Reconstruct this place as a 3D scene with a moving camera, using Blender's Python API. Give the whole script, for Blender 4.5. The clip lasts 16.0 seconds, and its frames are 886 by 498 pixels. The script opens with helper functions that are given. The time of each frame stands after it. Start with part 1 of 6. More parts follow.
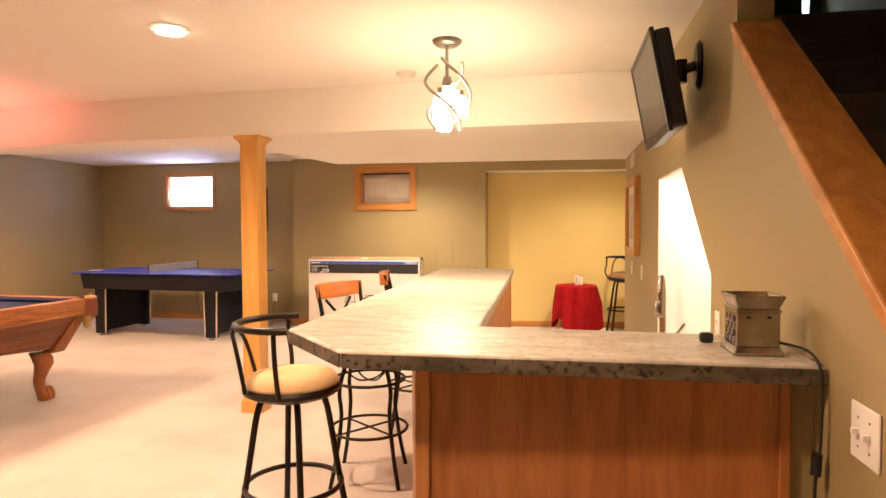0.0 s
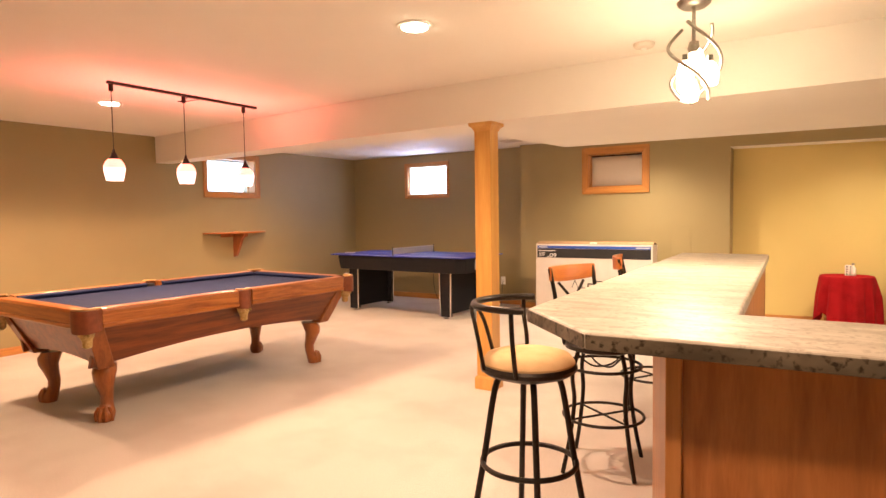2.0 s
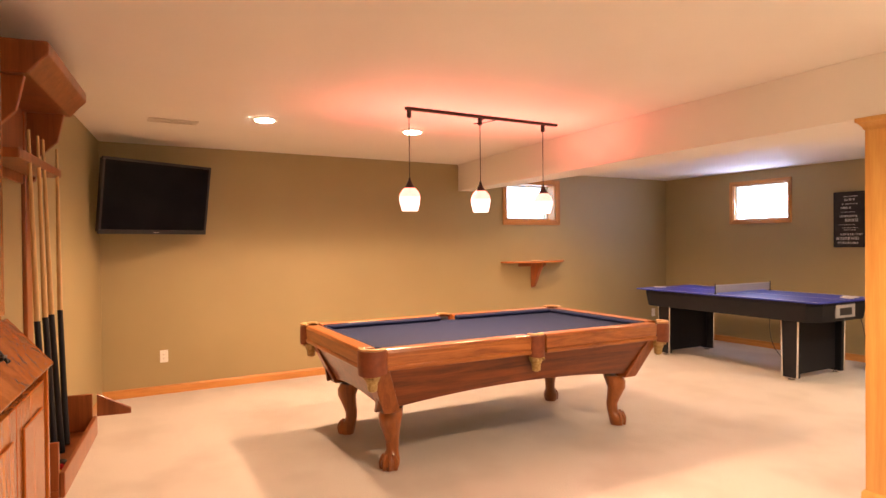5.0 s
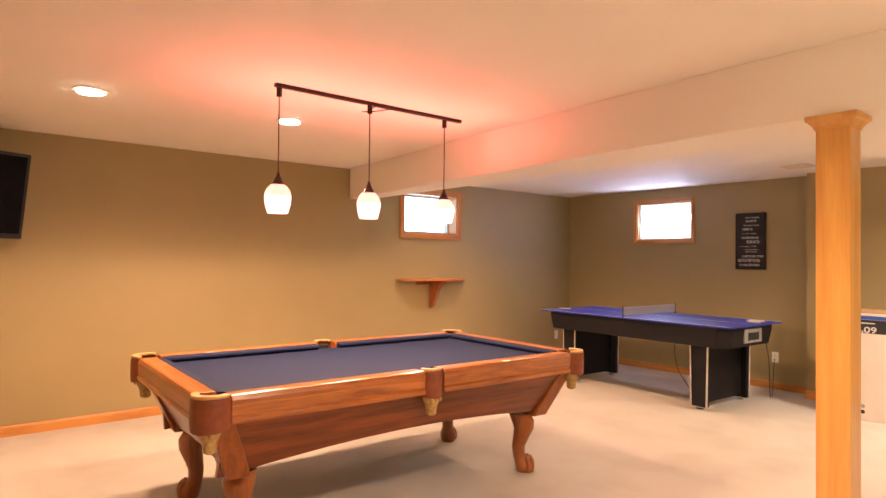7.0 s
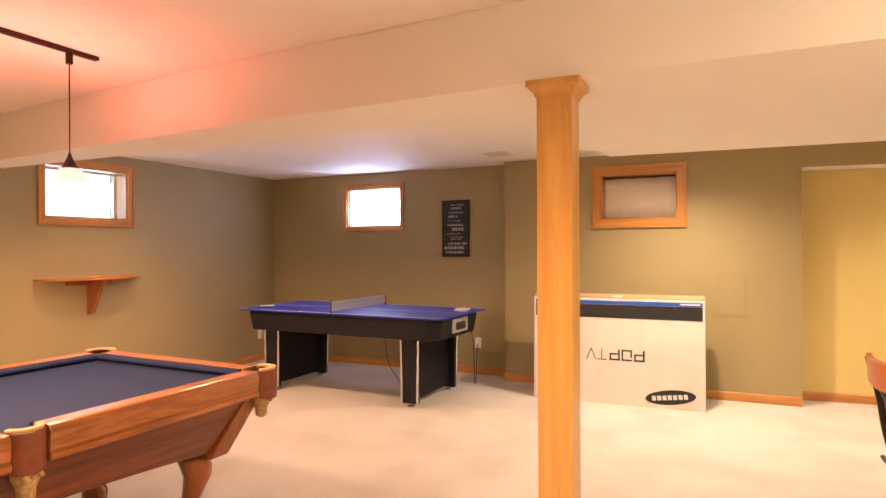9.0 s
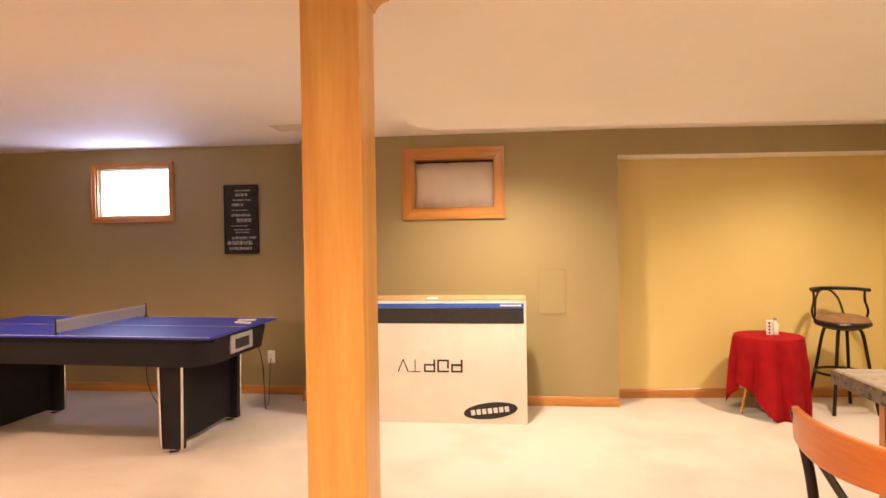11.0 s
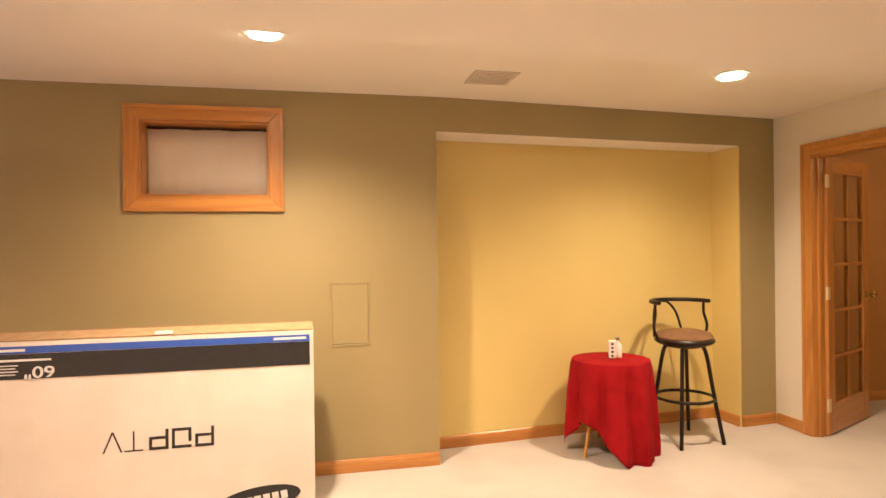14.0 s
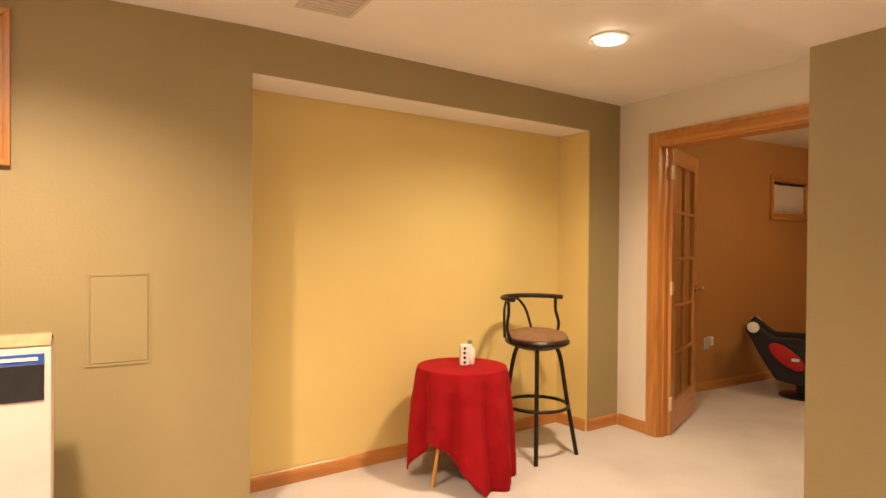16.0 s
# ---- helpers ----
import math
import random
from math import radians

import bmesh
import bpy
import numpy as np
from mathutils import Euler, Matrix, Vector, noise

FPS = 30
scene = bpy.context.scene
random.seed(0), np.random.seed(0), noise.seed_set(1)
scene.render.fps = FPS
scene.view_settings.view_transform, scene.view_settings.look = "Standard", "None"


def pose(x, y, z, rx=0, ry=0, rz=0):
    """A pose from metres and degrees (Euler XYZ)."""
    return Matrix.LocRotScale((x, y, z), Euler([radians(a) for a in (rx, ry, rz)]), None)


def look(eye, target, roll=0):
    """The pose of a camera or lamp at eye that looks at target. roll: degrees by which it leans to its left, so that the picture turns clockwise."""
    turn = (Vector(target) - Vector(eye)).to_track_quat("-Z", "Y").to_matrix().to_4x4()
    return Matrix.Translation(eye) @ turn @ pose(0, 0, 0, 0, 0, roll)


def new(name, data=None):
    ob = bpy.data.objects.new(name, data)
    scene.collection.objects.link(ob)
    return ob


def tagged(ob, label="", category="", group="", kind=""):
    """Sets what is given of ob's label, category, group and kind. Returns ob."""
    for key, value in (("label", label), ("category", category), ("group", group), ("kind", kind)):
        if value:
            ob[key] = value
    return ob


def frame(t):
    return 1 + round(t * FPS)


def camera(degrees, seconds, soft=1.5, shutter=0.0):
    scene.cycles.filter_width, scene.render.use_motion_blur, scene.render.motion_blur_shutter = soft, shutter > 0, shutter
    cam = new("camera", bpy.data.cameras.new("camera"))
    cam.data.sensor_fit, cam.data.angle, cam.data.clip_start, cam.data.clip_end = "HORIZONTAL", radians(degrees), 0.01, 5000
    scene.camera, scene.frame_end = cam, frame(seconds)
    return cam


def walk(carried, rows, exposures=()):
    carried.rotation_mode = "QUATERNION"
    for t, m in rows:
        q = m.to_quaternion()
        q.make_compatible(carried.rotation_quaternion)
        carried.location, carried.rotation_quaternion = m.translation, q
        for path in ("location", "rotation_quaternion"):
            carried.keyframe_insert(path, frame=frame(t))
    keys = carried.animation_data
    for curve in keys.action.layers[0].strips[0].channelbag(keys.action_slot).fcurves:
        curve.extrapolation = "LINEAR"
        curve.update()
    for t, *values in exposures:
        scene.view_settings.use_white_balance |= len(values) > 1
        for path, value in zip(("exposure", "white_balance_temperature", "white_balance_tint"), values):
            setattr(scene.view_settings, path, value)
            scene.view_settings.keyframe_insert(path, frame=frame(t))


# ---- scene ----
cam = camera(72.2, 16.0)
PATH = [
    (0, (0.227, -0.011, 1.35), (-0.165, 1.949, 1.277), -0.2),
    (0.5, (0.215, -0.026, 1.349), (-0.353, 1.89, 1.264), -0.0),
    (1, (0.207, -0.022, 1.343), (-0.564, 1.82, 1.244), -0.1),
    (1.5, (0.198, -0.015, 1.337), (-0.719, 1.76, 1.23), -0.4),
    (2, (0.165, 0.004, 1.327), (-0.898, 1.694, 1.216), -0.9),
    (2.5, (0.064, 0.084, 1.322), (-1.149, 1.67, 1.214), -1.3),
    (3, (-0.081, 0.182, 1.342), (-1.468, 1.619, 1.241), -1.6),
    (3.5, (-0.178, 0.269, 1.358), (-1.734, 1.522, 1.272), -1.8),
    (4, (-0.239, 0.354, 1.368), (-1.929, 1.421, 1.311), -1.3),
    (4.2, (-0.28, 0.391, 1.383), (-2.004, 1.404, 1.335), -1.0),
    (6.3, (-0.852, 0.88, 1.397), (-2.548, 1.94, 1.427), 0.8),
    (6.5, (-0.927, 0.916, 1.372), (-2.587, 2.03, 1.41), 1.0),
    (7, (-1.052, 1.079, 1.369), (-2.597, 2.349, 1.404), 0.6),
    (7.5, (-1.206, 1.301, 1.396), (-2.581, 2.755, 1.414), -0.2),
    (8, (-1.278, 1.453, 1.377), (-2.483, 3.049, 1.392), -0.3),
    (8.5, (-1.365, 1.621, 1.389), (-2.383, 3.343, 1.395), -0.4),
    (9, (-1.452, 1.801, 1.389), (-2.275, 3.624, 1.387), -0.3),
    (9.5, (-1.489, 1.96, 1.392), (-2.13, 3.855, 1.38), -0.5),
    (10, (-1.524, 2.198, 1.402), (-2.017, 4.136, 1.382), -0.6),
    (10.2, (-1.535, 2.297, 1.407), (-1.973, 4.248, 1.386), -0.7),
    (12.3, (-1.697, 3.437, 1.437), (-1.722, 5.436, 1.377), -1.1),
    (12.5, (-1.651, 3.514, 1.413), (-1.65, 5.513, 1.364), -1.3),
    (13, (-1.634, 3.719, 1.364), (-1.519, 5.716, 1.339), -1.2),
    (13.5, (-1.585, 3.961, 1.369), (-1.326, 5.944, 1.348), -1.0),
    (14, (-1.54, 4.168, 1.354), (-1.123, 6.124, 1.348), -0.7),
    (14.5, (-1.505, 4.375, 1.319), (-0.919, 6.287, 1.325), -0.5),
    (15, (-1.475, 4.598, 1.334), (-0.736, 6.457, 1.331), -0.1),
    (15.5, (-1.409, 4.752, 1.307), (-0.573, 6.569, 1.308), 0.1),
    (16, (-1.437, 4.977, 1.287), (-0.432, 6.706, 1.27), 0.5),
]
walk(cam, [(t, look(eye, target, roll)) for t, eye, target, roll in PATH])

# ---- world and lights ----
world = bpy.data.worlds.new("world")
scene.world = world
world.use_nodes = True
wn = world.node_tree
sky = wn.nodes.new("ShaderNodeTexSky")
sky.sky_type, sky.sun_disc = "NISHITA", False
sky.sun_elevation, sky.sun_rotation = radians(35), radians(200)
wn.nodes["Background"].inputs["Strength"].default_value = 0.12
wn.links.new(sky.outputs[0], wn.nodes["Background"].inputs["Color"])
sun = new("sun", bpy.data.lights.new("sun", "SUN"))
sun.data.energy, sun.data.angle, sun.data.color = 2.0, radians(0.5), (1.0, 0.95, 0.88)
sun.matrix_world = pose(0, 0, 8, 55, 0, 20)
scene.view_settings.exposure = 0.02

WARM, AMBER, HALOGEN = (1.0, 0.645, 0.44), (1.0, 0.60, 0.365), (1.0, 0.755, 0.545)
CEIL, CEIL2, SOFF = 2.29, 2.325, 2.01     # behind the soffit, over the pool table, soffit


def lamp(name, kind, at, power, colour, size=0.1, aim=None, cone=140, blend=0.6):
    data = bpy.data.lights.new(name, kind)
    data.energy, data.color = power, colour
    if kind == "AREA":
        data.shape, data.size = "DISK", size
    else:
        data.shadow_soft_size = size
    if kind == "SPOT":
        data.spot_size, data.spot_blend = radians(cone), blend
    ob = new(name, data)
    ob.matrix_world = look(at, aim) if aim else Matrix.Translation(at)
    return ob


# ---- materials ----
def mat(name, base, rough=0.6, metal=0.0, second=None, scale=8.0, bump=0.0, bump_scale=200.0, stretch=(1, 1, 1),
        spec=0.5, detail=4.0, emit=None, power=0.0, contrast=(0.35, 0.65), third=None, third_scale=1.0, coat=0.0, vary=0.0):
    m = bpy.data.materials.new(name)
    m.use_nodes = True
    nt = m.node_tree
    bs = nt.nodes["Principled BSDF"]
    bs.inputs["Base Color"].default_value = (*base, 1)
    bs.inputs["Roughness"].default_value = rough
    bs.inputs["Metallic"].default_value = metal
    bs.inputs["Specular IOR Level"].default_value = spec
    bs.inputs["Coat Weight"].default_value = coat
    co = nt.nodes.new("ShaderNodeTexCoord")
    mp = nt.nodes.new("ShaderNodeMapping")
    mp.inputs["Scale"].default_value = stretch
    nt.links.new(co.outputs["Object"], mp.inputs["Vector"])
    col = None
    if second:
        nz = nt.nodes.new("ShaderNodeTexNoise")
        nz.inputs["Scale"].default_value, nz.inputs["Detail"].default_value = scale, detail
        nt.links.new(mp.outputs[0], nz.inputs["Vector"])
        cr = nt.nodes.new("ShaderNodeValToRGB")
        cr.color_ramp.elements[0].position, cr.color_ramp.elements[1].position = contrast
        cr.color_ramp.elements[0].color, cr.color_ramp.elements[1].color = (*base, 1), (*second, 1)
        nt.links.new(nz.outputs["Fac"], cr.inputs["Fac"])
        col = cr.outputs["Color"]
        if third:
            n2 = nt.nodes.new("ShaderNodeTexNoise")
            n2.inputs["Scale"].default_value, n2.inputs["Detail"].default_value = third_scale, 3
            nt.links.new(co.outputs["Object"], n2.inputs["Vector"])
            c2 = nt.nodes.new("ShaderNodeValToRGB")
            c2.color_ramp.elements[0].position, c2.color_ramp.elements[1].position = 0.45, 0.7
            c2.color_ramp.elements[0].color, c2.color_ramp.elements[1].color = (0, 0, 0, 1), (1, 1, 1, 1)
            nt.links.new(n2.outputs["Fac"], c2.inputs["Fac"])
            mx = nt.nodes.new("ShaderNodeMix")
            mx.data_type = "RGBA"
            nt.links.new(c2.outputs["Color"], mx.inputs["Factor"])
            nt.links.new(col, mx.inputs["A"])
            mx.inputs["B"].default_value = (*third, 1)
            col = mx.outputs["Result"]
        nt.links.new(col, bs.inputs["Base Color"])
        rr = nt.nodes.new("ShaderNodeMapRange")
        rr.inputs["To Min"].default_value, rr.inputs["To Max"].default_value = max(rough - 0.06, 0.02), min(rough + 0.08, 1)
        nt.links.new(nz.outputs["Fac"], rr.inputs["Value"])
        nt.links.new(rr.outputs[0], bs.inputs["Roughness"])
    if bump:
        nb = nt.nodes.new("ShaderNodeTexNoise")
        nb.inputs["Scale"].default_value, nb.inputs["Detail"].default_value = bump_scale, 3
        nt.links.new(mp.outputs[0], nb.inputs["Vector"])
        bp = nt.nodes.new("ShaderNodeBump")
        bp.inputs["Strength"].default_value, bp.inputs["Distance"].default_value = bump, 0.004
        nt.links.new(nb.outputs["Fac"], bp.inputs["Height"])
        nt.links.new(bp.outputs[0], bs.inputs["Normal"])
    if emit:
        bs.inputs["Emission Color"].default_value = (*emit, 1)
        bs.inputs["Emission Strength"].default_value = power
    return m


def wood(name, dark, light, axis=2, rough=0.35, scale=1.0, knots=None, along=0.07, figure=0.0):
    """Wood with grain along one axis: stretched noise for the pores, a wave for the cathedral figure."""
    m = bpy.data.materials.new(name)
    m.use_nodes = True
    nt = m.node_tree
    bs = nt.nodes["Principled BSDF"]
    co = nt.nodes.new("ShaderNodeTexCoord")
    mp = nt.nodes.new("ShaderNodeMapping")
    st = [1.0, 1.0, 1.0]
    st[axis] = along
    mp.inputs["Scale"].default_value = st
    nt.links.new(co.outputs["Object"], mp.inputs["Vector"])
    n1 = nt.nodes.new("ShaderNodeTexNoise")
    n1.inputs["Scale"].default_value, n1.inputs["Detail"].default_value, n1.inputs["Distortion"].default_value = 14 * scale, 5, 1.2
    nt.links.new(mp.outputs[0], n1.inputs["Vector"])
    n2 = nt.nodes.new("ShaderNodeTexNoise")
    n2.inputs["Scale"].default_value, n2.inputs["Detail"].default_value = 160 * scale, 2
    nt.links.new(mp.outputs[0], n2.inputs["Vector"])
    ad = nt.nodes.new("ShaderNodeMath")
    ad.operation = "MULTIPLY_ADD"
    nt.links.new(n2.outputs["Fac"], ad.inputs[0])
    ad.inputs[1].default_value = 0.35
    nt.links.new(n1.outputs["Fac"], ad.inputs[2])
    cr = nt.nodes.new("ShaderNodeValToRGB")
    cr.color_ramp.elements[0].position, cr.color_ramp.elements[1].position = 0.45, 0.85
    cr.color_ramp.elements[0].color, cr.color_ramp.elements[1].color = (*dark, 1), (*light, 1)
    nt.links.new(ad.outputs[0], cr.inputs["Fac"])
    col = cr.outputs["Color"]
    if figure:
        fp = nt.nodes.new("ShaderNodeMapping")
        fs = [1.0, 1.0, 1.0]
        fs[axis] = 0.16
        fp.inputs["Scale"].default_value = fs
        nt.links.new(co.outputs["Object"], fp.inputs["Vector"])
        wv = nt.nodes.new("ShaderNodeTexWave")
        wv.bands_direction = "X" if axis != 0 else "Y"
        wv.inputs["Scale"].default_value, wv.inputs["Distortion"].default_value = 4.5, 14.0
        wv.inputs["Detail"].default_value, wv.inputs["Detail Scale"].default_value = 3.0, 0.9
        nt.links.new(fp.outputs[0], wv.inputs["Vector"])
        fr = nt.nodes.new("ShaderNodeValToRGB")
        fr.color_ramp.elements[0].position, fr.color_ramp.elements[1].position = 0.0, 0.34
        fr.color_ramp.elements[0].color, fr.color_ramp.elements[1].color = (figure, figure, figure, 1), (0, 0, 0, 1)
        nt.links.new(wv.outputs["Fac"], fr.inputs["Fac"])
        fx = nt.nodes.new("ShaderNodeMix")
        fx.data_type = "RGBA"
        nt.links.new(fr.outputs["Color"], fx.inputs["Factor"])
        nt.links.new(col, fx.inputs["A"])
        fx.inputs["B"].default_value = (*[0.75 * v for v in dark], 1)
        col = fx.outputs["Result"]
    if knots:
        vo = nt.nodes.new("ShaderNodeTexVoronoi")
        vo.inputs["Scale"].default_value = 5.0
        kp = nt.nodes.new("ShaderNodeMapping")
        ks = [1.0, 1.0, 1.0]
        ks[axis] = 0.6
        kp.inputs["Scale"].default_value = ks
        nt.links.new(co.outputs["Object"], kp.inputs["Vector"])
        nt.links.new(kp.outputs[0], vo.inputs["Vector"])
        c2 = nt.nodes.new("ShaderNodeValToRGB")
        c2.color_ramp.elements[0].position, c2.color_ramp.elements[1].position = 0.05, 0.14
        c2.color_ramp.elements[0].color, c2.color_ramp.elements[1].color = (1, 1, 1, 1), (0, 0, 0, 1)
        nt.links.new(vo.outputs["Distance"], c2.inputs["Fac"])
        mx = nt.nodes.new("ShaderNodeMix")
        mx.data_type = "RGBA"
        nt.links.new(c2.outputs["Color"], mx.inputs["Factor"])
        nt.links.new(col, mx.inputs["A"])
        mx.inputs["B"].default_value = (*knots, 1)
        col = mx.outputs["Result"]
    nt.links.new(col, bs.inputs["Base Color"])
    bs.inputs["Roughness"].default_value = rough
    bs.inputs["Coat Weight"].default_value, bs.inputs["Coat Roughness"].default_value = 0.25, 0.2
    bp = nt.nodes.new("ShaderNodeBump")
    bp.inputs["Strength"].default_value, bp.inputs["Distance"].default_value = 0.12, 0.002
    nt.links.new(n2.outputs["Fac"], bp.inputs["Height"])
    nt.links.new(bp.outputs[0], bs.inputs["Normal"])
    return m


WALL = (0.338, 0.268, 0.126)
M = {
    "wall": mat("wall_paint", WALL, 0.55, second=(0.358, 0.286, 0.137), scale=1.5, bump=0.25, bump_scale=140),
    "niche": mat("yellow_paint", (0.70, 0.555, 0.21), 0.5, second=(0.73, 0.58, 0.225), scale=1.5, bump=0.2, bump_scale=140),
    # lighter copy of the wall paint, with the nearby can's light put into it
    "beige": mat("lit_wall_paint", (0.76, 0.70, 0.58), 0.6, second=(0.78, 0.72, 0.60), scale=1.5, bump=0.2, bump_scale=140),
    "orange": mat("burnt_orange_paint", (0.42, 0.20, 0.06), 0.6, second=(0.45, 0.22, 0.07), scale=1.5, bump=0.2, bump_scale=140),
    "white_wall": mat("white_paint", (0.80, 0.77, 0.72), 0.6, second=(0.82, 0.79, 0.74), scale=2, bump=0.2, bump_scale=140),
    "ceiling": mat("ceiling_paint", (0.86, 0.82, 0.75), 0.72, second=(0.88, 0.84, 0.77), scale=2, bump=0.35, bump_scale=28),
    "carpet": mat("cream_carpet", (0.62, 0.57, 0.51), 0.95, second=(0.76, 0.71, 0.645), scale=160, bump=1.0, bump_scale=420, spec=0.1,
                  third=(0.61, 0.555, 0.495), third_scale=1.9),
    "stair_carpet": mat("stair_carpet", (0.30, 0.26, 0.22), 0.95, second=(0.36, 0.31, 0.26), scale=120, bump=1.0, bump_scale=350, spec=0.1),
    "oak": wood("oak_trim_x", (0.40, 0.155, 0.034), (0.60, 0.275, 0.07), 0),
    "oak_y": wood("oak_trim_y", (0.40, 0.155, 0.034), (0.60, 0.275, 0.07), 1),
    "oak_z": wood("oak_trim_z", (0.40, 0.155, 0.034), (0.60, 0.275, 0.07), 2),
    "column": wood("column_maple", (0.54, 0.255, 0.055), (0.67, 0.37, 0.10), 2, scale=0.8),
    "panel": wood("bar_oak", (0.35, 0.115, 0.023), (0.50, 0.19, 0.048), 2, rough=0.4, scale=1.1, along=0.12, figure=0.30),
    "panel_post": wood("bar_oak_post", (0.42, 0.16, 0.04), (0.55, 0.24, 0.07), 2),
    "pool_y": wood("pool_oak_y", (0.20, 0.055, 0.011), (0.46, 0.165, 0.036), 1, rough=0.3, scale=1.6),
    "pool_x": wood("pool_oak_x", (0.20, 0.055, 0.011), (0.44, 0.155, 0.034), 0, rough=0.3, scale=1.6),
    "pool_z": wood("pool_oak_z", (0.17, 0.044, 0.010), (0.34, 0.11, 0.024), 2, rough=0.28),
    # dark apron oak, deepened further in colour for the shade below the rails
    "pool_dark_shaded": wood("pool_body_shaded_oak", (0.09, 0.020, 0.005), (0.24, 0.062, 0.012), 1, rough=0.32, scale=1.4),
    "pine": wood("knotty_pine", (0.26, 0.068, 0.009), (0.42, 0.13, 0.020), 2, rough=0.25, knots=(0.16, 0.04, 0.008)),
    "cherry": wood("cherry_stain", (0.20, 0.055, 0.014), (0.33, 0.10, 0.028), 2),
    "rail_wood": wood("stool_rail_wood", (0.36, 0.10, 0.02), (0.52, 0.17, 0.035), 1, rough=0.3),
    "felt": mat("slate_felt", (0.0065, 0.0135, 0.050), 0.85, second=(0.009, 0.018, 0.062), scale=90, bump=0.4, bump_scale=500, spec=0.3),
    "leather": mat("brown_leather", (0.17, 0.042, 0.014), 0.45, second=(0.22, 0.058, 0.020), scale=30, bump=0.4, bump_scale=180),
    "gold_fringe": mat("tan_netting", (0.50, 0.36, 0.14), 0.6, second=(0.32, 0.20, 0.06), scale=60),
    "pocket_iron": mat("tan_leather_collar", (0.50, 0.28, 0.10), 0.45, second=(0.58, 0.35, 0.14), scale=30),
    "castings": mat("tan_castings", (0.55, 0.34, 0.13), 0.4, second=(0.62, 0.40, 0.17), scale=20),
    "black_metal": mat("black_bronze_metal", (0.018, 0.014, 0.011), 0.38, 0.6, second=(0.032, 0.024, 0.018), scale=40),
    "tan_cushion": mat("tan_suede", (0.56, 0.38, 0.19), 0.85, second=(0.64, 0.45, 0.24), scale=12, bump=0.5, bump_scale=260, spec=0.2),
    "brown_cushion": mat("brown_suede", (0.19, 0.10, 0.048), 0.85, second=(0.24, 0.135, 0.065), scale=12, bump=0.5, bump_scale=260, spec=0.2),
    "black_plastic": mat("black_plastic", (0.012, 0.012, 0.013), 0.35, second=(0.018, 0.018, 0.02), scale=30),
    "black_matte": mat("black_laminate", (0.009, 0.009, 0.012), 0.5, spec=0.25, second=(0.012, 0.012, 0.015), scale=8),
    "screen": mat("tv_glass", (0.003, 0.003, 0.005), 0.16, spec=0.08, second=(0.008, 0.008, 0.010), scale=3),
    "grey_screen": mat("tv_matte_glass", (0.014, 0.013, 0.013), 0.22, second=(0.018, 0.017, 0.016), scale=3),
    "chrome": mat("chrome", (0.75, 0.74, 0.72), 0.12, 1.0, second=(0.68, 0.67, 0.65), scale=20),
    "nickel": mat("brushed_nickel", (0.42, 0.39, 0.34), 0.35, 1.0, second=(0.36, 0.33, 0.29), scale=60),
    "hinge": mat("lacquered_brass", (0.80, 0.68, 0.44), 0.4, 0.4, second=(0.74, 0.61, 0.38), scale=30),
    "brass": mat("brass", (0.72, 0.52, 0.22), 0.25, 1.0, second=(0.60, 0.42, 0.17), scale=30),
    "blue_top": mat("blue_table_top", (0.016, 0.030, 0.33), 0.42, second=(0.018, 0.033, 0.35), scale=3),
    "net": mat("white_net", (0.50, 0.52, 0.58), 0.7, second=(0.6, 0.62, 0.68), scale=200),
    "white_plastic": mat("white_plastic", (0.80, 0.78, 0.72), 0.4, second=(0.84, 0.82, 0.77), scale=10),
    "grey_plastic": mat("grey_plastic", (0.30, 0.30, 0.31), 0.4, second=(0.36, 0.36, 0.37), scale=20),
    "card": mat("white_cardboard", (0.72, 0.66, 0.60), 0.6, second=(0.77, 0.71, 0.65), scale=4, bump=0.2, bump_scale=60, third=(0.69, 0.63, 0.56), third_scale=3),
    "kraft": mat("brown_cardboard", (0.34, 0.21, 0.105), 0.8, second=(0.42, 0.27, 0.14), scale=18, bump=0.3, bump_scale=80),
    "ink": mat("black_ink", (0.012, 0.012, 0.014), 0.5, second=(0.02, 0.02, 0.022), scale=30),
    "blue_ink": mat("blue_ink", (0.025, 0.085, 0.42), 0.5, second=(0.03, 0.10, 0.46), scale=20),
    "white_ink": mat("white_ink", (0.72, 0.72, 0.72), 0.6, second=(0.66, 0.66, 0.66), scale=60),
    "red_cloth": mat("red_cloth", (0.30, 0.006, 0.010), 0.9, second=(0.40, 0.010, 0.014), scale=240, bump=0.6, bump_scale=500, spec=0.15,
                     third=(0.27, 0.005, 0.008), third_scale=8),
    "chalk": mat("faded_chalk", (0.60, 0.58, 0.56), 0.9, second=(0.16, 0.15, 0.14), scale=70),
    "chalkboard": mat("chalkboard", (0.010, 0.009, 0.009), 0.7, second=(0.028, 0.025, 0.023), scale=14),
    "curtain": mat("linen_panel", (0.70, 0.63, 0.54), 0.9, second=(0.75, 0.68, 0.58), scale=160, bump=0.4, bump_scale=400),
    "vent": mat("painted_vent", (0.70, 0.64, 0.55), 0.6, second=(0.66, 0.60, 0.51), scale=20),
    "pewter": mat("pewter", (0.40, 0.36, 0.31), 0.22, 0.95, second=(0.29, 0.26, 0.22), scale=14, bump=0.08, bump_scale=60),
    "paper": mat("print_paper", (0.62, 0.52, 0.40), 0.8, second=(0.50, 0.40, 0.30), scale=9),
    "red_fabric": mat("red_fabric", (0.42, 0.012, 0.015), 0.8, second=(0.50, 0.02, 0.02), scale=60, bump=0.3, bump_scale=300),
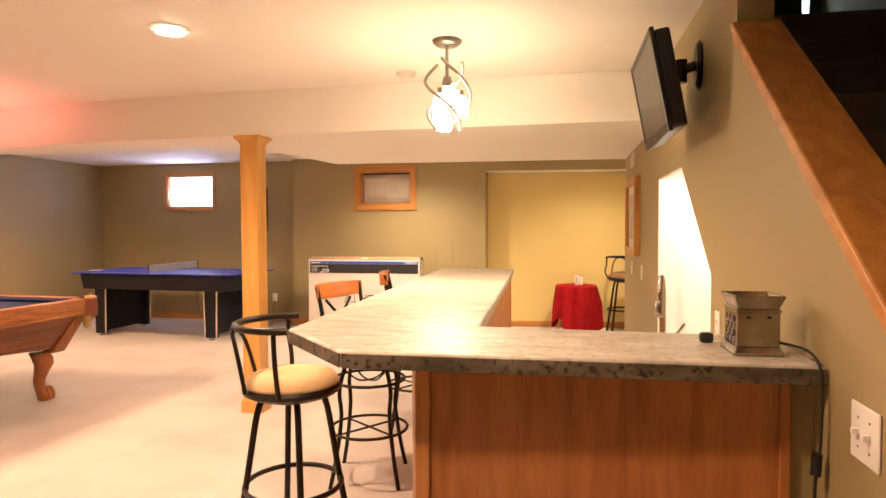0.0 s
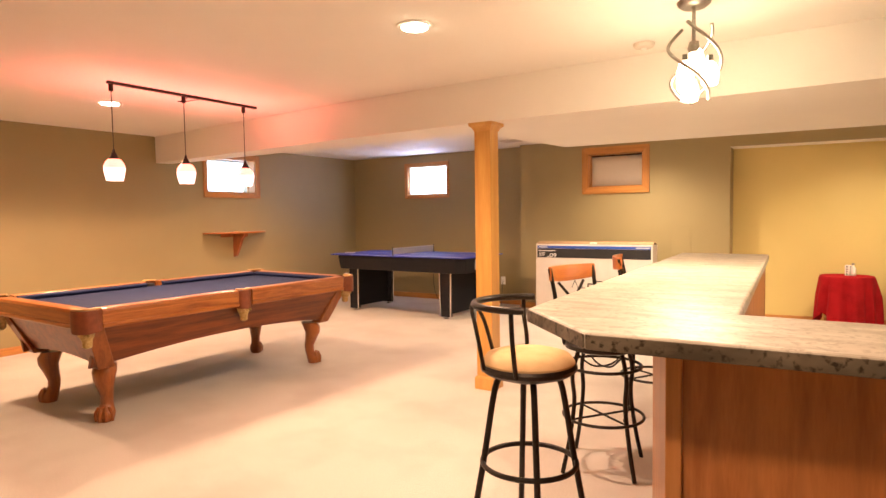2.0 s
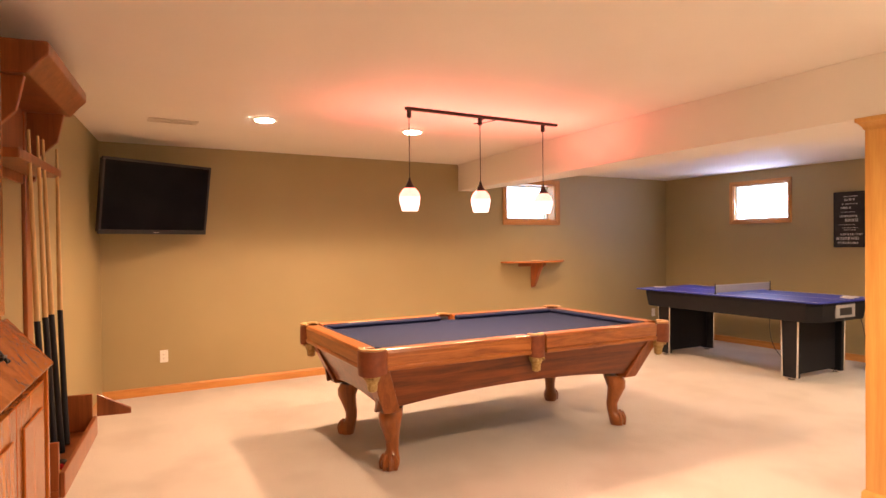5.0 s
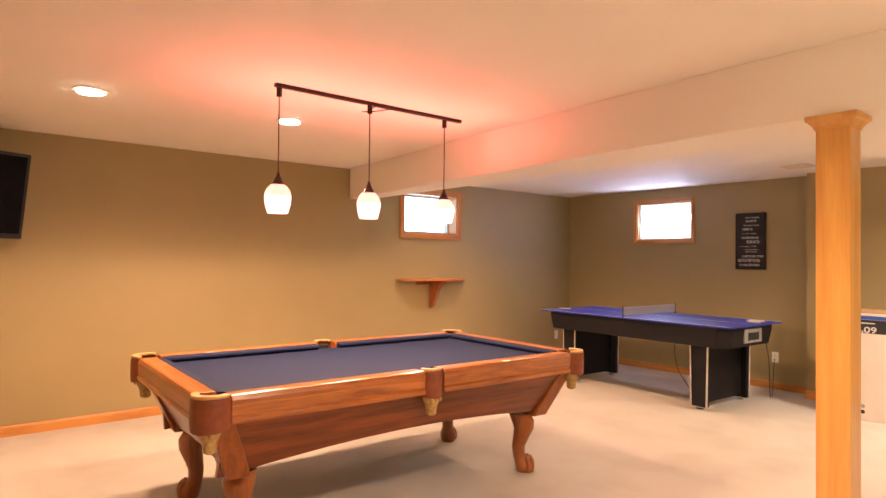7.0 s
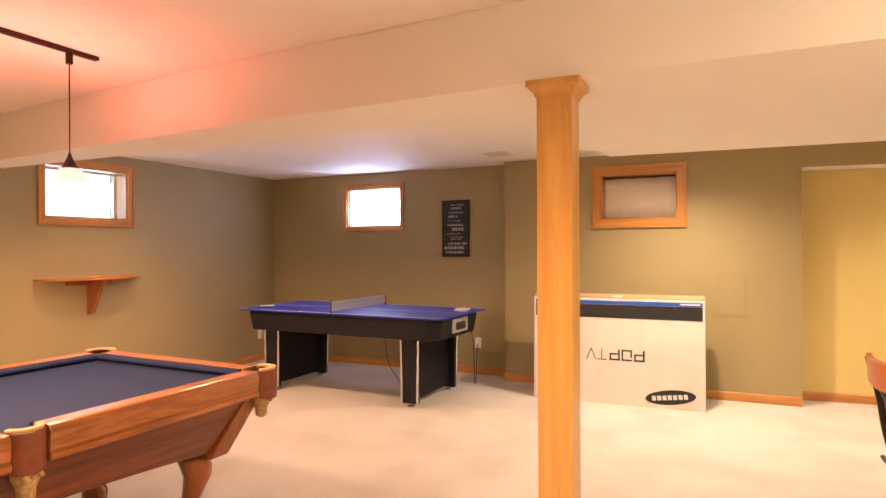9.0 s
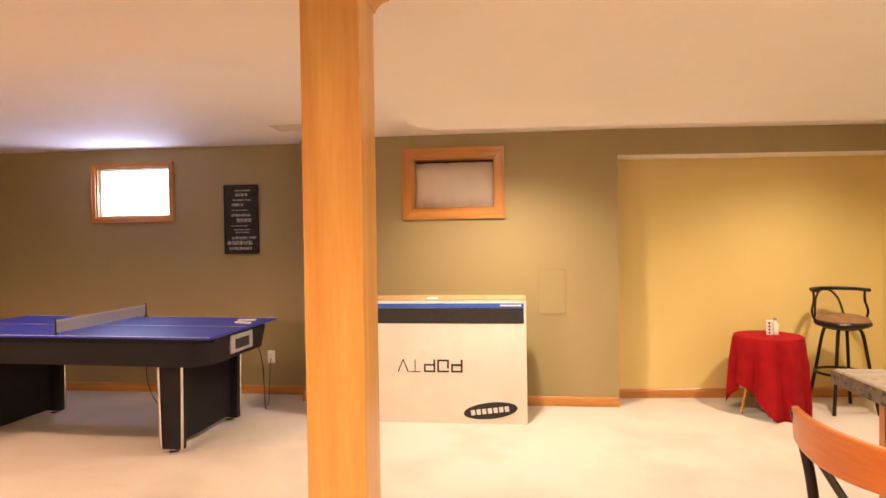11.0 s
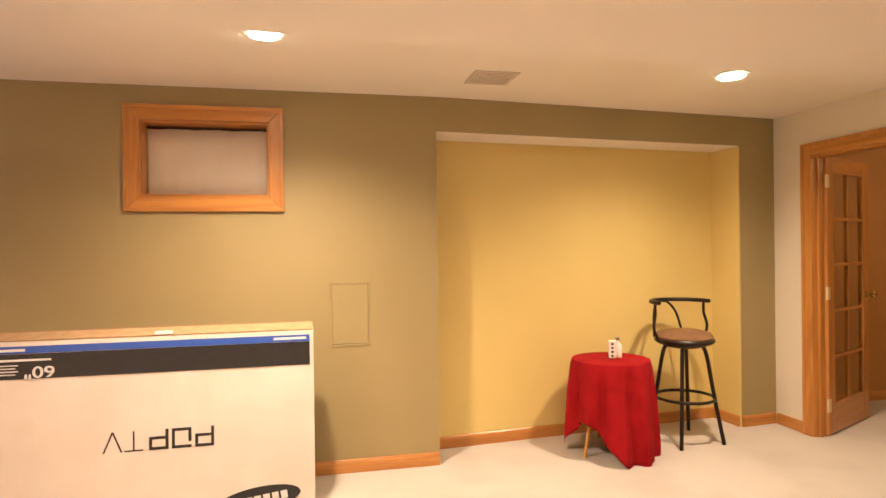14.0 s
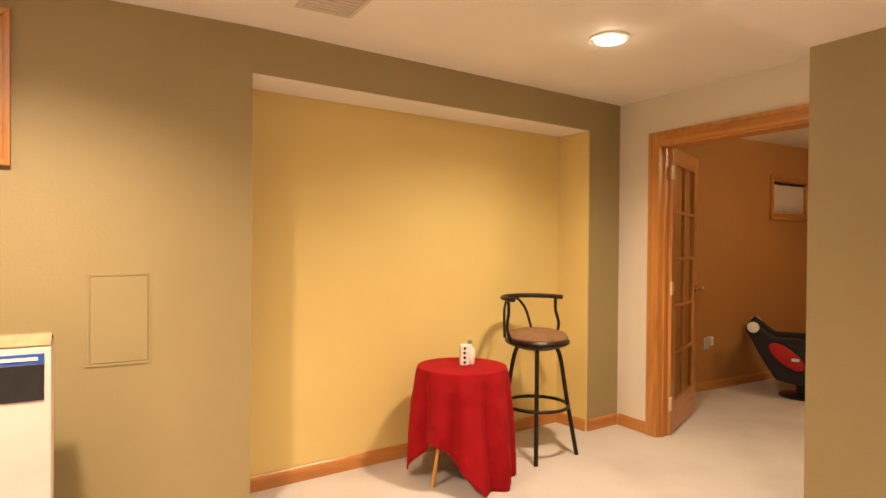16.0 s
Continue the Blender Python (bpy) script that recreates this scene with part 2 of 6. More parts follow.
    "black_fabric": mat("black_fabric", (0.014, 0.013, 0.013), 0.85, second=(0.022, 0.02, 0.02), scale=60, bump=0.3, bump_scale=300),
    "chalk_yellow": mat("yellow_ball", (0.75, 0.42, 0.04), 0.2, second=(0.7, 0.38, 0.03), scale=8),
    "can_glow": mat("can_bulb_face", (0.9, 0.85, 0.75), 0.5, emit=(1.0, 0.86, 0.62), power=50),
    "bulb_glow": mat("frosted_bulb_glass", (0.9, 0.88, 0.82), 0.4, emit=(1.0, 0.84, 0.56), power=22),
    "red_glow": mat("red_white_shade_glass", (0.85, 0.55, 0.45), 0.3, emit=(1.0, 0.24, 0.20), power=3.0),
    "white_glow": mat("lit_white_shade_glass", (0.95, 0.9, 0.85), 0.3, emit=(1.0, 0.60, 0.54), power=2.6),
    "day": mat("daylight_backdrop", (0.8, 0.85, 0.95), 0.8, emit=(0.76, 0.88, 1.0), power=5),
    "day2": mat("daylight_well_backdrop", (0.75, 0.8, 0.9), 0.8, second=(0.5, 0.62, 0.8), scale=5, emit=(0.66, 0.84, 1.0), power=3.2),
}


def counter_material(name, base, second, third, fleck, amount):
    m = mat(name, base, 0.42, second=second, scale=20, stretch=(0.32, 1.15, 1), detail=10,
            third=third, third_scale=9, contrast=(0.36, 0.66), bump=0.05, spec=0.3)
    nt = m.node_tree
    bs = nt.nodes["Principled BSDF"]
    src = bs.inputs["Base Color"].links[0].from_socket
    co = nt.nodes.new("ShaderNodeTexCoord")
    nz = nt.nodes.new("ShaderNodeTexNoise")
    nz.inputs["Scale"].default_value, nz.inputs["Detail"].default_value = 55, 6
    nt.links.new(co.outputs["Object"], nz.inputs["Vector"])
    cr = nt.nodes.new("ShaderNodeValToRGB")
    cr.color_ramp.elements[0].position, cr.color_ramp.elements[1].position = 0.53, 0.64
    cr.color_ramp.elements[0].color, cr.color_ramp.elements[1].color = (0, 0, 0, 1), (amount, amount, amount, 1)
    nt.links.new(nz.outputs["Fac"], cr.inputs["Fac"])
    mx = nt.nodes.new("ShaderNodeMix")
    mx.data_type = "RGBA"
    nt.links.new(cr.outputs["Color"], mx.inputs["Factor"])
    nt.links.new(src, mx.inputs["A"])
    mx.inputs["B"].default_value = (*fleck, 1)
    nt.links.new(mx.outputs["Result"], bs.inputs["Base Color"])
    return m


M["counter"] = counter_material("speckled_laminate", (0.36, 0.32, 0.25), (0.62, 0.57, 0.48), (0.50, 0.45, 0.37), (0.26, 0.215, 0.155), 0.55)
# edge copy of the laminate: heavier flecks, base darkened to stand for shade
M["counter_edge_shaded"] = counter_material("speckled_laminate_edge_shaded", (0.075, 0.060, 0.040), (0.23, 0.19, 0.135), (0.13, 0.105, 0.072), (0.030, 0.022, 0.015), 0.95)


def glass_material():
    m = bpy.data.materials.new("window_glass")
    m.use_nodes = True
    bs = m.node_tree.nodes["Principled BSDF"]
    bs.inputs["Base Color"].default_value = (0.95, 0.97, 0.98, 1)
    bs.inputs["Roughness"].default_value = 0.03
    bs.inputs["Transmission Weight"].default_value = 1.0
    bs.inputs["IOR"].default_value = 1.02
    return m


M["glass"] = glass_material()


# ---- mesh helpers ----
def box(bm, x0, x1, y0, y1, z0, z1, m=None):
    v = [bm.verts.new(Vector(p) if m is None else m @ Vector(p)) for p in
         ((x0, y0, z0), (x1, y0, z0), (x1, y1, z0), (x0, y1, z0), (x0, y0, z1), (x1, y0, z1), (x1, y1, z1), (x0, y1, z1))]
    for f in ((3, 2, 1, 0), (4, 5, 6, 7), (0, 1, 5, 4), (1, 2, 6, 5), (2, 3, 7, 6), (3, 0, 4, 7)):
        bm.faces.new([v[i] for i in f])


def prism(bm, pts, vec):
    vec = Vector(vec)
    a = [bm.verts.new(Vector(p)) for p in pts]
    b = [bm.verts.new(Vector(p) + vec) for p in pts]
    n = len(pts)
    bm.faces.new(a[::-1])
    bm.faces.new(b)
    for i in range(n):
        bm.faces.new((a[i], a[(i + 1) % n], b[(i + 1) % n], b[i]))


def lathe(bm, prof, seg=24, m=None, square=False):
    rings = []
    m = m or Matrix()
    off = math.pi / seg if square else 0
    k = math.sqrt(2) if square else 1
    for r, z in prof:
        rings.append([bm.verts.new(m @ Vector((k * r * math.cos(off + 2 * math.pi * i / seg), k * r * math.sin(off + 2 * math.pi * i / seg), z))) for i in range(seg)])
    for a, b in zip(rings, rings[1:]):
        for i in range(seg):
            bm.faces.new((a[i], a[(i + 1) % seg], b[(i + 1) % seg], b[i]))
    bm.faces.new(rings[0][::-1])
    bm.faces.new(rings[-1])


def tube(bm, pts, r, seg=8, closed=False, taper=None):
    pts = [Vector(p) for p in pts]
    n = len(pts)
    rings, ref = [], None
    for i, p in enumerate(pts):
        a = pts[(i - 1) % n] if closed or i > 0 else p
        b = pts[(i + 1) % n] if closed or i < n - 1 else p
        t = (b - a).normalized()
        if ref is None:
            ref = t.orthogonal().normalized()
        ref = (ref - t * ref.dot(t)).normalized()
        side = t.cross(ref)
        rr = r if taper is None else r + (taper - r) * i / (n - 1)
        rings.append([bm.verts.new(p + rr * (math.cos(2 * math.pi * k / seg) * ref + math.sin(2 * math.pi * k / seg) * side)) for k in range(seg)])
    pairs = list(zip(rings, rings[1:]))
    if closed:
        pairs.append((rings[-1], rings[0]))
    for a, b in pairs:
        shift = 0
        if closed and a is rings[-1]:
            shift = min(range(seg), key=lambda s: (a[0].co - b[s].co).length)
        for k in range(seg):
            bm.faces.new((a[k], a[(k + 1) % seg], b[(k + 1 + shift) % seg], b[(k + shift) % seg]))
    if not closed:
        bm.faces.new(rings[0][::-1])
        bm.faces.new(rings[-1])


def smooth_path(pts, per=6):
    pts = [Vector(p) for p in pts]
    out = []
    for i in range(len(pts) - 1):
        p0, p1, p2, p3 = pts[max(i - 1, 0)], pts[i], pts[i + 1], pts[min(i + 2, len(pts) - 1)]
        for k in range(per):
            t = k / per
            out.append(0.5 * (2 * p1 + (p2 - p0) * t + (2 * p0 - 5 * p1 + 4 * p2 - p3) * t * t + (3 * p1 - p0 - 3 * p2 + p3) * t ** 3))
    out.append(pts[-1])
    return out


def circle(r, z, n=32, cx=0, cy=0, a0=0.0, a1=360.0):
    full = abs(a1 - a0) >= 360
    return [(cx + r * math.cos(radians(a0 + (a1 - a0) * i / (n if full else n - 1))), cy + r * math.sin(radians(a0 + (a1 - a0) * i / (n if full else n - 1))), z) for i in range(n)]


def part(name, bm, material, parent=None, label="", smooth=False, bevel=0.0, m=None):
    bmesh.ops.recalc_face_normals(bm, faces=bm.faces)
    data = bpy.data.meshes.new(name)
    bm.to_mesh(data)
    bm.free()
    data.materials.append(M[material] if isinstance(material, str) else material)
    if smooth:
        data.polygons.foreach_set("use_smooth", [True] * len(data.polygons))
        data.set_sharp_from_angle(angle=radians(40))
    ob = new(name, data)
    if parent:
        ob.parent = parent
    if m is not None:
        ob.matrix_basis = m
    if bevel:
        bv = ob.modifiers.new("bevel", "BEVEL")
        bv.width, bv.segments, bv.limit_method, bv.angle_limit = bevel, 2, "ANGLE", radians(40)
    if label:
        tagged(ob, label)
    return ob


def bmn():
    return bmesh.new()


def boxes(*rows):
    bm = bmn()
    for r in rows:
        box(bm, *r)
    return bm


def thing(name, label, category, m, group=""):
    ob = new(name)
    ob.empty_display_size = 0.1
    ob.matrix_basis = m
    return tagged(ob, label, category, group)


def structure(ob, label, category):
    return tagged(ob, label, category, kind="structure")


def cells(us, zs, solid, plane, t0, t1):
    """Solid wall of cells between the lines us and zs; inner faces are left out. plane 'x': the wall runs along x, thick from t0 to t1 in y."""
    bm = bmn()
    cache = {}

    def vert(u, t, z):
        key = (u, t, z)
        if key not in cache:
            cache[key] = bm.verts.new((u, t, z) if plane == "x" else (t, u, z))
        return cache[key]

    nu, nz = len(us) - 1, len(zs) - 1
    full = {(i, k) for i in range(nu) for k in range(nz) if solid((us[i] + us[i + 1]) / 2, (zs[k] + zs[k + 1]) / 2)}
    for i, k in full:
        a, b, c, d = us[i], us[i + 1], zs[k], zs[k + 1]
        quads = [[(a, t0, c), (b, t0, c), (b, t0, d), (a, t0, d)], [(a, t1, c), (a, t1, d), (b, t1, d), (b, t1, c)]]
        if (i - 1, k) not in full:
            quads.append([(a, t0, c), (a, t0, d), (a, t1, d), (a, t1, c)])
        if (i + 1, k) not in full:
            quads.append([(b, t0, c), (b, t1, c), (b, t1, d), (b, t0, d)])
        if (i, k - 1) not in full:
            quads.append([(a, t0, c), (a, t1, c), (b, t1, c), (b, t0, c)])
        if (i, k + 1) not in full:
            quads.append([(a, t0, d), (b, t0, d), (b, t1, d), (a, t1, d)])
        for q in quads:
            bm.faces.new([vert(*p) for p in q])
    return bm


def wall(name, plane, u0, u1, t0, t1, z0, z1, holes=(), material="wall", label="", m=None):
    us = sorted({u0, u1, *[h[0] for h in holes], *[h[1] for h in holes]})
    zs = sorted({z0, z1, *[h[2] for h in holes], *[h[3] for h in holes]})
    bm = cells(us, zs, lambda u, z: not any(h[0] < u < h[1] and h[2] < z < h[3] for h in holes), plane, t0, t1)
    return structure(part(name, bm, material, m=m), label or "olive tan painted drywall wall", "wall")


# ---- the room ----
XW, XE, YN, YNW, XD = -6.69, 0.815, 7.875, 8.088, 1.86
TOP = 2.5
SKEW = math.atan2(0.26, 2.73)          # the alcove stretch of the far wall runs slightly off square
NICHE = pose(-0.785, YN, 0, 0, 0, math.degrees(SKEW))
SOUTH = pose(-1.3, -0.10, 0, 0, 0, 172)   # along the cue-rack wall: local x runs west, local -y into the room

structure(part("floor", boxes((-7.0, 6.2, -2.2, 9.2, -0.1, 0.0)), "carpet"), "cream cut-pile carpet over the whole basement floor", "floor")

W_WIN = (5.13, 5.93, 1.67, 2.14)
N_WIN = (-5.575, -4.83, 1.645, 2.12)
B_WIN = (-2.49, -1.79, 1.66, 2.095)
wall("wall_west", "y", -2.2, 9.2, XW - 0.3, XW, 0, TOP, [W_WIN])
wall("wall_north_west", "x", XW, -3.48, YNW, YNW + 0.35, 0, TOP, [N_WIN])
wall("wall_north", "x", -3.48, -0.785, YN, YN + 0.45, 0, TOP, [B_WIN])
wall("wall_north_alcove", "x", 0, 2.74, 0, 0.28, 0, TOP, [(0.0, 2.34, 0, 2.076)], m=NICHE, label="olive tan drywall framing a shallow alcove")
structure(part("alcove_back", boxes((-0.02, 2.50, 0.282, 0.40, 0, TOP)), "niche", m=NICHE), "golden yellow painted alcove back wall", "wall")
structure(part("alcove_head", boxes((0.0, 2.326, 0.004, 0.280, 2.070, 2.0755)), "ceiling", m=NICHE), "cream plate on the underside of the alcove header", "wall")
structure(part("alcove_cheek", boxes((-0.012, -0.001, 0.003, 0.281, 0, 2.069)), "niche", m=NICHE), "golden yellow painted alcove cheek", "wall")
structure(part("alcove_cheek", boxes((2.326, 2.338, 0.003, 0.281, 0, 2.069)), "niche", m=NICHE), "golden yellow painted alcove cheek", "wall")

# east wall beside the bar: full height north of the stair rail, a sloping half wall south of it, a sloped opening under the stairs
RAIL0, RAIL1, RISE = (0.75, 0.80), (2.33, 2.055), 0.7943


def slope_z(y):
    return RAIL0[1] + (y - RAIL0[0]) * RISE


TH = 0.12
bm = bmn()
ye = 6.22
polys = [
    [(0.55, 0), (2.63, 0), (2.63, 1.15), (2.30, 1.15), (0.55, 0.62)],
    [(0.55, 0.62), (2.30, 1.15), (2.30, slope_z(2.30)), (0.55, slope_z(0.55))],
    [(2.30, 1.15), (2.63, 1.15), (3.31, 1.655), (3.31, 5.0), (2.30, 5.0)],
    [(3.31, 1.655), (4.09, 1.655), (4.09, 5.0), (3.31, 5.0)],
    [(4.09, 0), (ye, 0), (ye, 2.5), (4.09, 2.5)],
]
for poly in polys:
    prism(bm, [(XE, y, z) for y, z in poly], (TH, 0, 0))
bmesh.ops.remove_doubles(bm, verts=bm.verts, dist=0.0005)
structure(part("wall_east", bm, "wall"), "olive tan drywall with sloping half wall and under-stair opening", "wall")
wall("wall_door", "y", 6.102, 8.35, XD, XD + 0.12, 0, TOP, [(6.27, 7.775, 0, 1.975)], material="beige", label="drywall around the french door, its colour lightened for the light on it")
wall("wall_return", "x", XE + TH, XD, 6.10, 6.22, 0, TOP)
structure(part("wall_south", boxes((0.0, 5.7, 0.0, 0.15, 0, TOP)), "wall", m=SOUTH), "olive tan drywall behind the cue rack", "wall")
wall("wall_south_side", "y", -1.95, -0.19, -1.42, -1.30, 0, TOP)
wall("wall_south_end", "x", -1.42, 2.1, -2.10, -1.95, 0, 5.0)

# ceilings
structure(part("ceiling", boxes((-7.0, XE + 0.002, 4.50, 9.2, CEIL, CEIL + 0.12), (-7.0, XE + 0.002, -2.2, 4.50, CEIL2, CEIL2 + 0.085)), "ceiling"), "cream knockdown-textured drywall ceiling", "ceiling")
structure(part("ceiling_passage", boxes((XE + 0.003, 6.2, 6.10, 9.2, CEIL, CEIL + 0.12)), "ceiling"), "cream knockdown-textured drywall ceiling", "ceiling")
bm = bmn()
prism(bm, [(XW, 4.42, SOFF), (-3.4, 4.10, SOFF), (-2.15, 4.02, SOFF), (XE, 3.97, SOFF), (XE, 6.22, SOFF), (-2.12, 6.05, SOFF), (-2.30, 4.54, SOFF), (XW, 4.61, SOFF)], (0, 0, CEIL2 - SOFF - 0.001))
structure(part("ceiling_soffit", bm, "ceiling"), "boxed-in cream drywall soffit under the ceiling", "soffit")


def baseboard(name, plane, u0, u1, t, side, m=None, mat_name=None):
    """A board 80 mm high with an eased top edge, standing on the wall face t; side: the way it stands proud."""
    bm = bmn()
    prof = [(0, 0), (0.013, 0), (0.013, 0.062), (0.009, 0.074), (0.004, 0.08), (0, 0.08)]
    if plane == "x":
        prism(bm, [(u0, t + side * a, z) for a, z in prof], (u1 - u0, 0, 0))
    else:
        prism(bm, [(t + side * a, u0, z) for a, z in prof], (0, u1 - u0, 0))
    return structure(part(name, bm, mat_name or ("oak" if plane == "x" else "oak_y"), m=m), "honey oak baseboard", "baseboard")


baseboard("baseboard", "y", 0.6, YNW - 0.014, XW, 1)
baseboard("baseboard", "x", XW, -3.48, YNW, -1)
baseboard("baseboard", "y", YN - 0.013, YNW - 0.014, -3.48, -1)
baseboard("baseboard", "x", -3.48, -0.785, YN, -1)
baseboard("baseboard", "x", 0.0, 2.325, 0.281, -1, NICHE)
baseboard("baseboard", "x", 2.338, 2.645, 0.0, -1, NICHE)
baseboard("baseboard", "y", 0.01, 0.268, 2.326, -1, NICHE)
baseboard("baseboard", "y", 7.847, 8.105, XD, -1)
baseboard("baseboard", "x", 0.0, 5.4, 0.0, -1, SOUTH)


# ---- windows ----
def casing(parent, u0, u1, z0, z1, width, face, plane, side, names="casing", mats=None):
    """Four mitred casing boards round an opening; face: the wall's face, side: the way it stands proud."""
    h, v = mats or (("oak" if plane == "x" else "oak_y"), "oak_z")
    d0, d1 = face, face + side * 0.018

    def put(poly, material):
        bm = bmn()
        if plane == "x":
            prism(bm, [(u, d0, z) for u, z in poly], (0, d1 - d0, 0))
        else:
            prism(bm, [(d0, u, z) for u, z in poly], (d1 - d0, 0, 0))
        part(names, bm, material, parent, bevel=0.004)
        bm2 = bmn()
        cu = sum(p[0] for p in poly) / 4
        cz = sum(p[1] for p in poly) / 4
        e0, e1 = d1, d1 + side * 0.007
        inner = [(u + (cu - u) * 0.0, z) for u, z in poly]
        edge = [inner[0], inner[1], tuple(inner[1][i] + (inner[2][i] - inner[1][i]) * 0.28 for i in (0, 1)), tuple(inner[0][i] + (inner[3][i] - inner[0][i]) * 0.28 for i in (0, 1))]
        if plane == "x":
            prism(bm2, [(u, e0, z) for u, z in edge], (0, e1 - e0, 0))
        else:
            prism(bm2, [(e0, u, z) for u, z in edge], (e1 - e0, 0, 0))
        part("casing_bead", bm2, material, parent, bevel=0.002)

    w = width
    put([(u0 - w, z1 + w), (u1 + w, z1 + w), (u1, z1), (u0, z1)], h)
    put([(u1 + w, z0 - w), (u0 - w, z0 - w), (u0, z0), (u1, z0)], h)
    put([(u0 - w, z0 - w), (u0 - w, z1 + w), (u0, z1), (u0, z0)], v)
    put([(u1 + w, z1 + w), (u1 + w, z0 - w), (u1, z0), (u1, z1)], v)


def window(name, label, plane, hole, face, side, depth, mullion=True, fabric=False, width=0.062, fr=0.03):
    u0, u1, z0, z1 = hole
    ob = thing(name, label, "window", Matrix())
    tagged(ob, kind="structure")
    casing(ob, u0, u1, z0, z1, width, face, plane, side)
    a, b = face, face - side * depth
    lo, hi = min(a, b), max(a, b)

    def bar(nm, ua, ub, za, zb, t0, t1, material, bevel=0.003):
        r = (ua, ub, t0, t1, za, zb) if plane == "x" else (t0, t1, ua, ub, za, zb)
        return part(nm, boxes(r), material, ob, bevel=bevel)

    hmat = "oak" if plane == "x" else "oak_y"
    bar("jamb_liner", u0, u1, z1 - 0.012, z1, lo, hi, hmat, 0)
    bar("sill", u0, u1, z0, z0 + 0.014, lo, hi, hmat, 0)
    bar("jamb_liner", u0, u0 + 0.012, z0 + 0.014, z1 - 0.012, lo, hi, "oak_z", 0)
    bar("jamb_liner", u1 - 0.012, u1, z0 + 0.014, z1 - 0.012, lo, hi, "oak_z", 0)
    t0, t1 = (b, b + 0.03) if side < 0 else (b - 0.03, b)
    if fabric:
        bm = bmn()
        n = 40
        rows = [z0 + 0.012, z0 + 0.16, z0 + 0.30, z1 - 0.03]
        grid = []
        for j, z in enumerate(rows):
            grid.append([bm.verts.new((u0 + 0.014 + (u1 - u0 - 0.028) * i / n, b + side * (0.012 + 0.0015 * math.sin(i * 1.3 + j)), z + 0.006 * math.sin(i * 0.5 + j) * (j == 0 or j == 3))) for i in range(n + 1)])
        for g0, g1 in zip(grid, grid[1:]):
            for i in range(n):
                bm.faces.new((g0[i], g0[i + 1], g1[i + 1], g1[i]))
        sheet = part("fabric_panel", bm, "curtain", ob, "greige linen panel hung over the glass", smooth=True)
        so = sheet.modifiers.new("thick", "SOLIDIFY")
        so.thickness = 0.003
        bm = bmn()
        tube(bm, [(u0 + 0.012, b + side * 0.014, z1 - 0.026), (u1 - 0.012, b + side * 0.014, z1 - 0.026)], 0.006)
        part("curtain_rod", bm, "black_metal", ob)
        bar("backing_board", u0 + 0.012, u1 - 0.012, z0 + 0.014, z1 - 0.012, min(b, b - side * 0.02), max(b, b - side * 0.02), "cherry", 0)
        return ob
    bar("window_frame", u0 + 0.012, u1 - 0.012, z0 + 0.014, z0 + 0.014 + fr, t0, t1, "white_plastic")
    bar("window_frame", u0 + 0.012, u1 - 0.012, z1 - 0.012 - fr, z1 - 0.012, t0, t1, "white_plastic")
    bar("window_frame", u0 + 0.012, u0 + 0.012 + fr, z0 + 0.014 + fr, z1 - 0.012 - fr, t0, t1, "white_plastic")
    bar("window_frame", u1 - 0.012 - fr, u1 - 0.012, z0 + 0.014 + fr, z1 - 0.012 - fr, t0, t1, "white_plastic")
    mid = (u0 + u1) / 2
    if mullion:
        bar("mullion", mid - 0.015, mid + 0.015, z0 + 0.014 + fr, z1 - 0.012 - fr, t0, t1, "white_plastic")
    tm = (t0 + t1) / 2
    for ua, ub in (((u0 + 0.012 + fr, mid - 0.015), (mid + 0.015, u1 - 0.012 - fr)) if mullion else ((u0 + 0.012 + fr, u1 - 0.012 - fr),)):
        g = bar("pane", ua, ub, z0 + 0.014 + fr, z1 - 0.012 - fr, tm - 0.002, tm + 0.002, "glass", 0)
        g.visible_shadow = False
    return ob


window("window_1", "small basement window with honey oak casing and white sliding sash", "y", W_WIN, XW, 1, 0.15, mullion=False, fr=0.018)
window("window_2", "small bright basement window with oak casing", "x", N_WIN, YNW, -1, 0.035, mullion=False, width=0.045, fr=0.012)
window("window_3", "deep oak-cased window recess covered by a linen panel", "x", B_WIN, YN, -1, 0.115, fabric=True, width=0.085)
# daylight outside, in corrugated window wells
structure(part("backdrop", boxes((XW - 0.26, XW - 0.25, W_WIN[0], W_WIN[1], W_WIN[2], W_WIN[3])), "day2"), "bright window well seen through the glass", "backdrop")
structure(part("backdrop", boxes((N_WIN[0], N_WIN[1], YNW + 0.07, YNW + 0.08, N_WIN[2], N_WIN[3])), "day"), "bright window well seen through the glass", "backdrop")


def window_lamp(at, aim, sx, sy, power, colour):
    data = bpy.data.lights.new("window_daylight", "AREA")
    data.shape, data.size, data.size_y, data.energy, data.color = "RECTANGLE", sx, sy, power, colour
    ob = new("window_daylight", data)
    ob.matrix_world = look(at, aim)


window_lamp((XW - 0.20, 5.53, 1.905), (XW + 2, 5.53, 1.3), 0.78, 0.45, 2.4, (0.50, 0.70, 1.0))
window_lamp((-5.2025, YNW + 0.05, 1.8825), (-5.0, 5, 1.0), 0.72, 0.45, 15, (0.56, 0.58, 1.0))

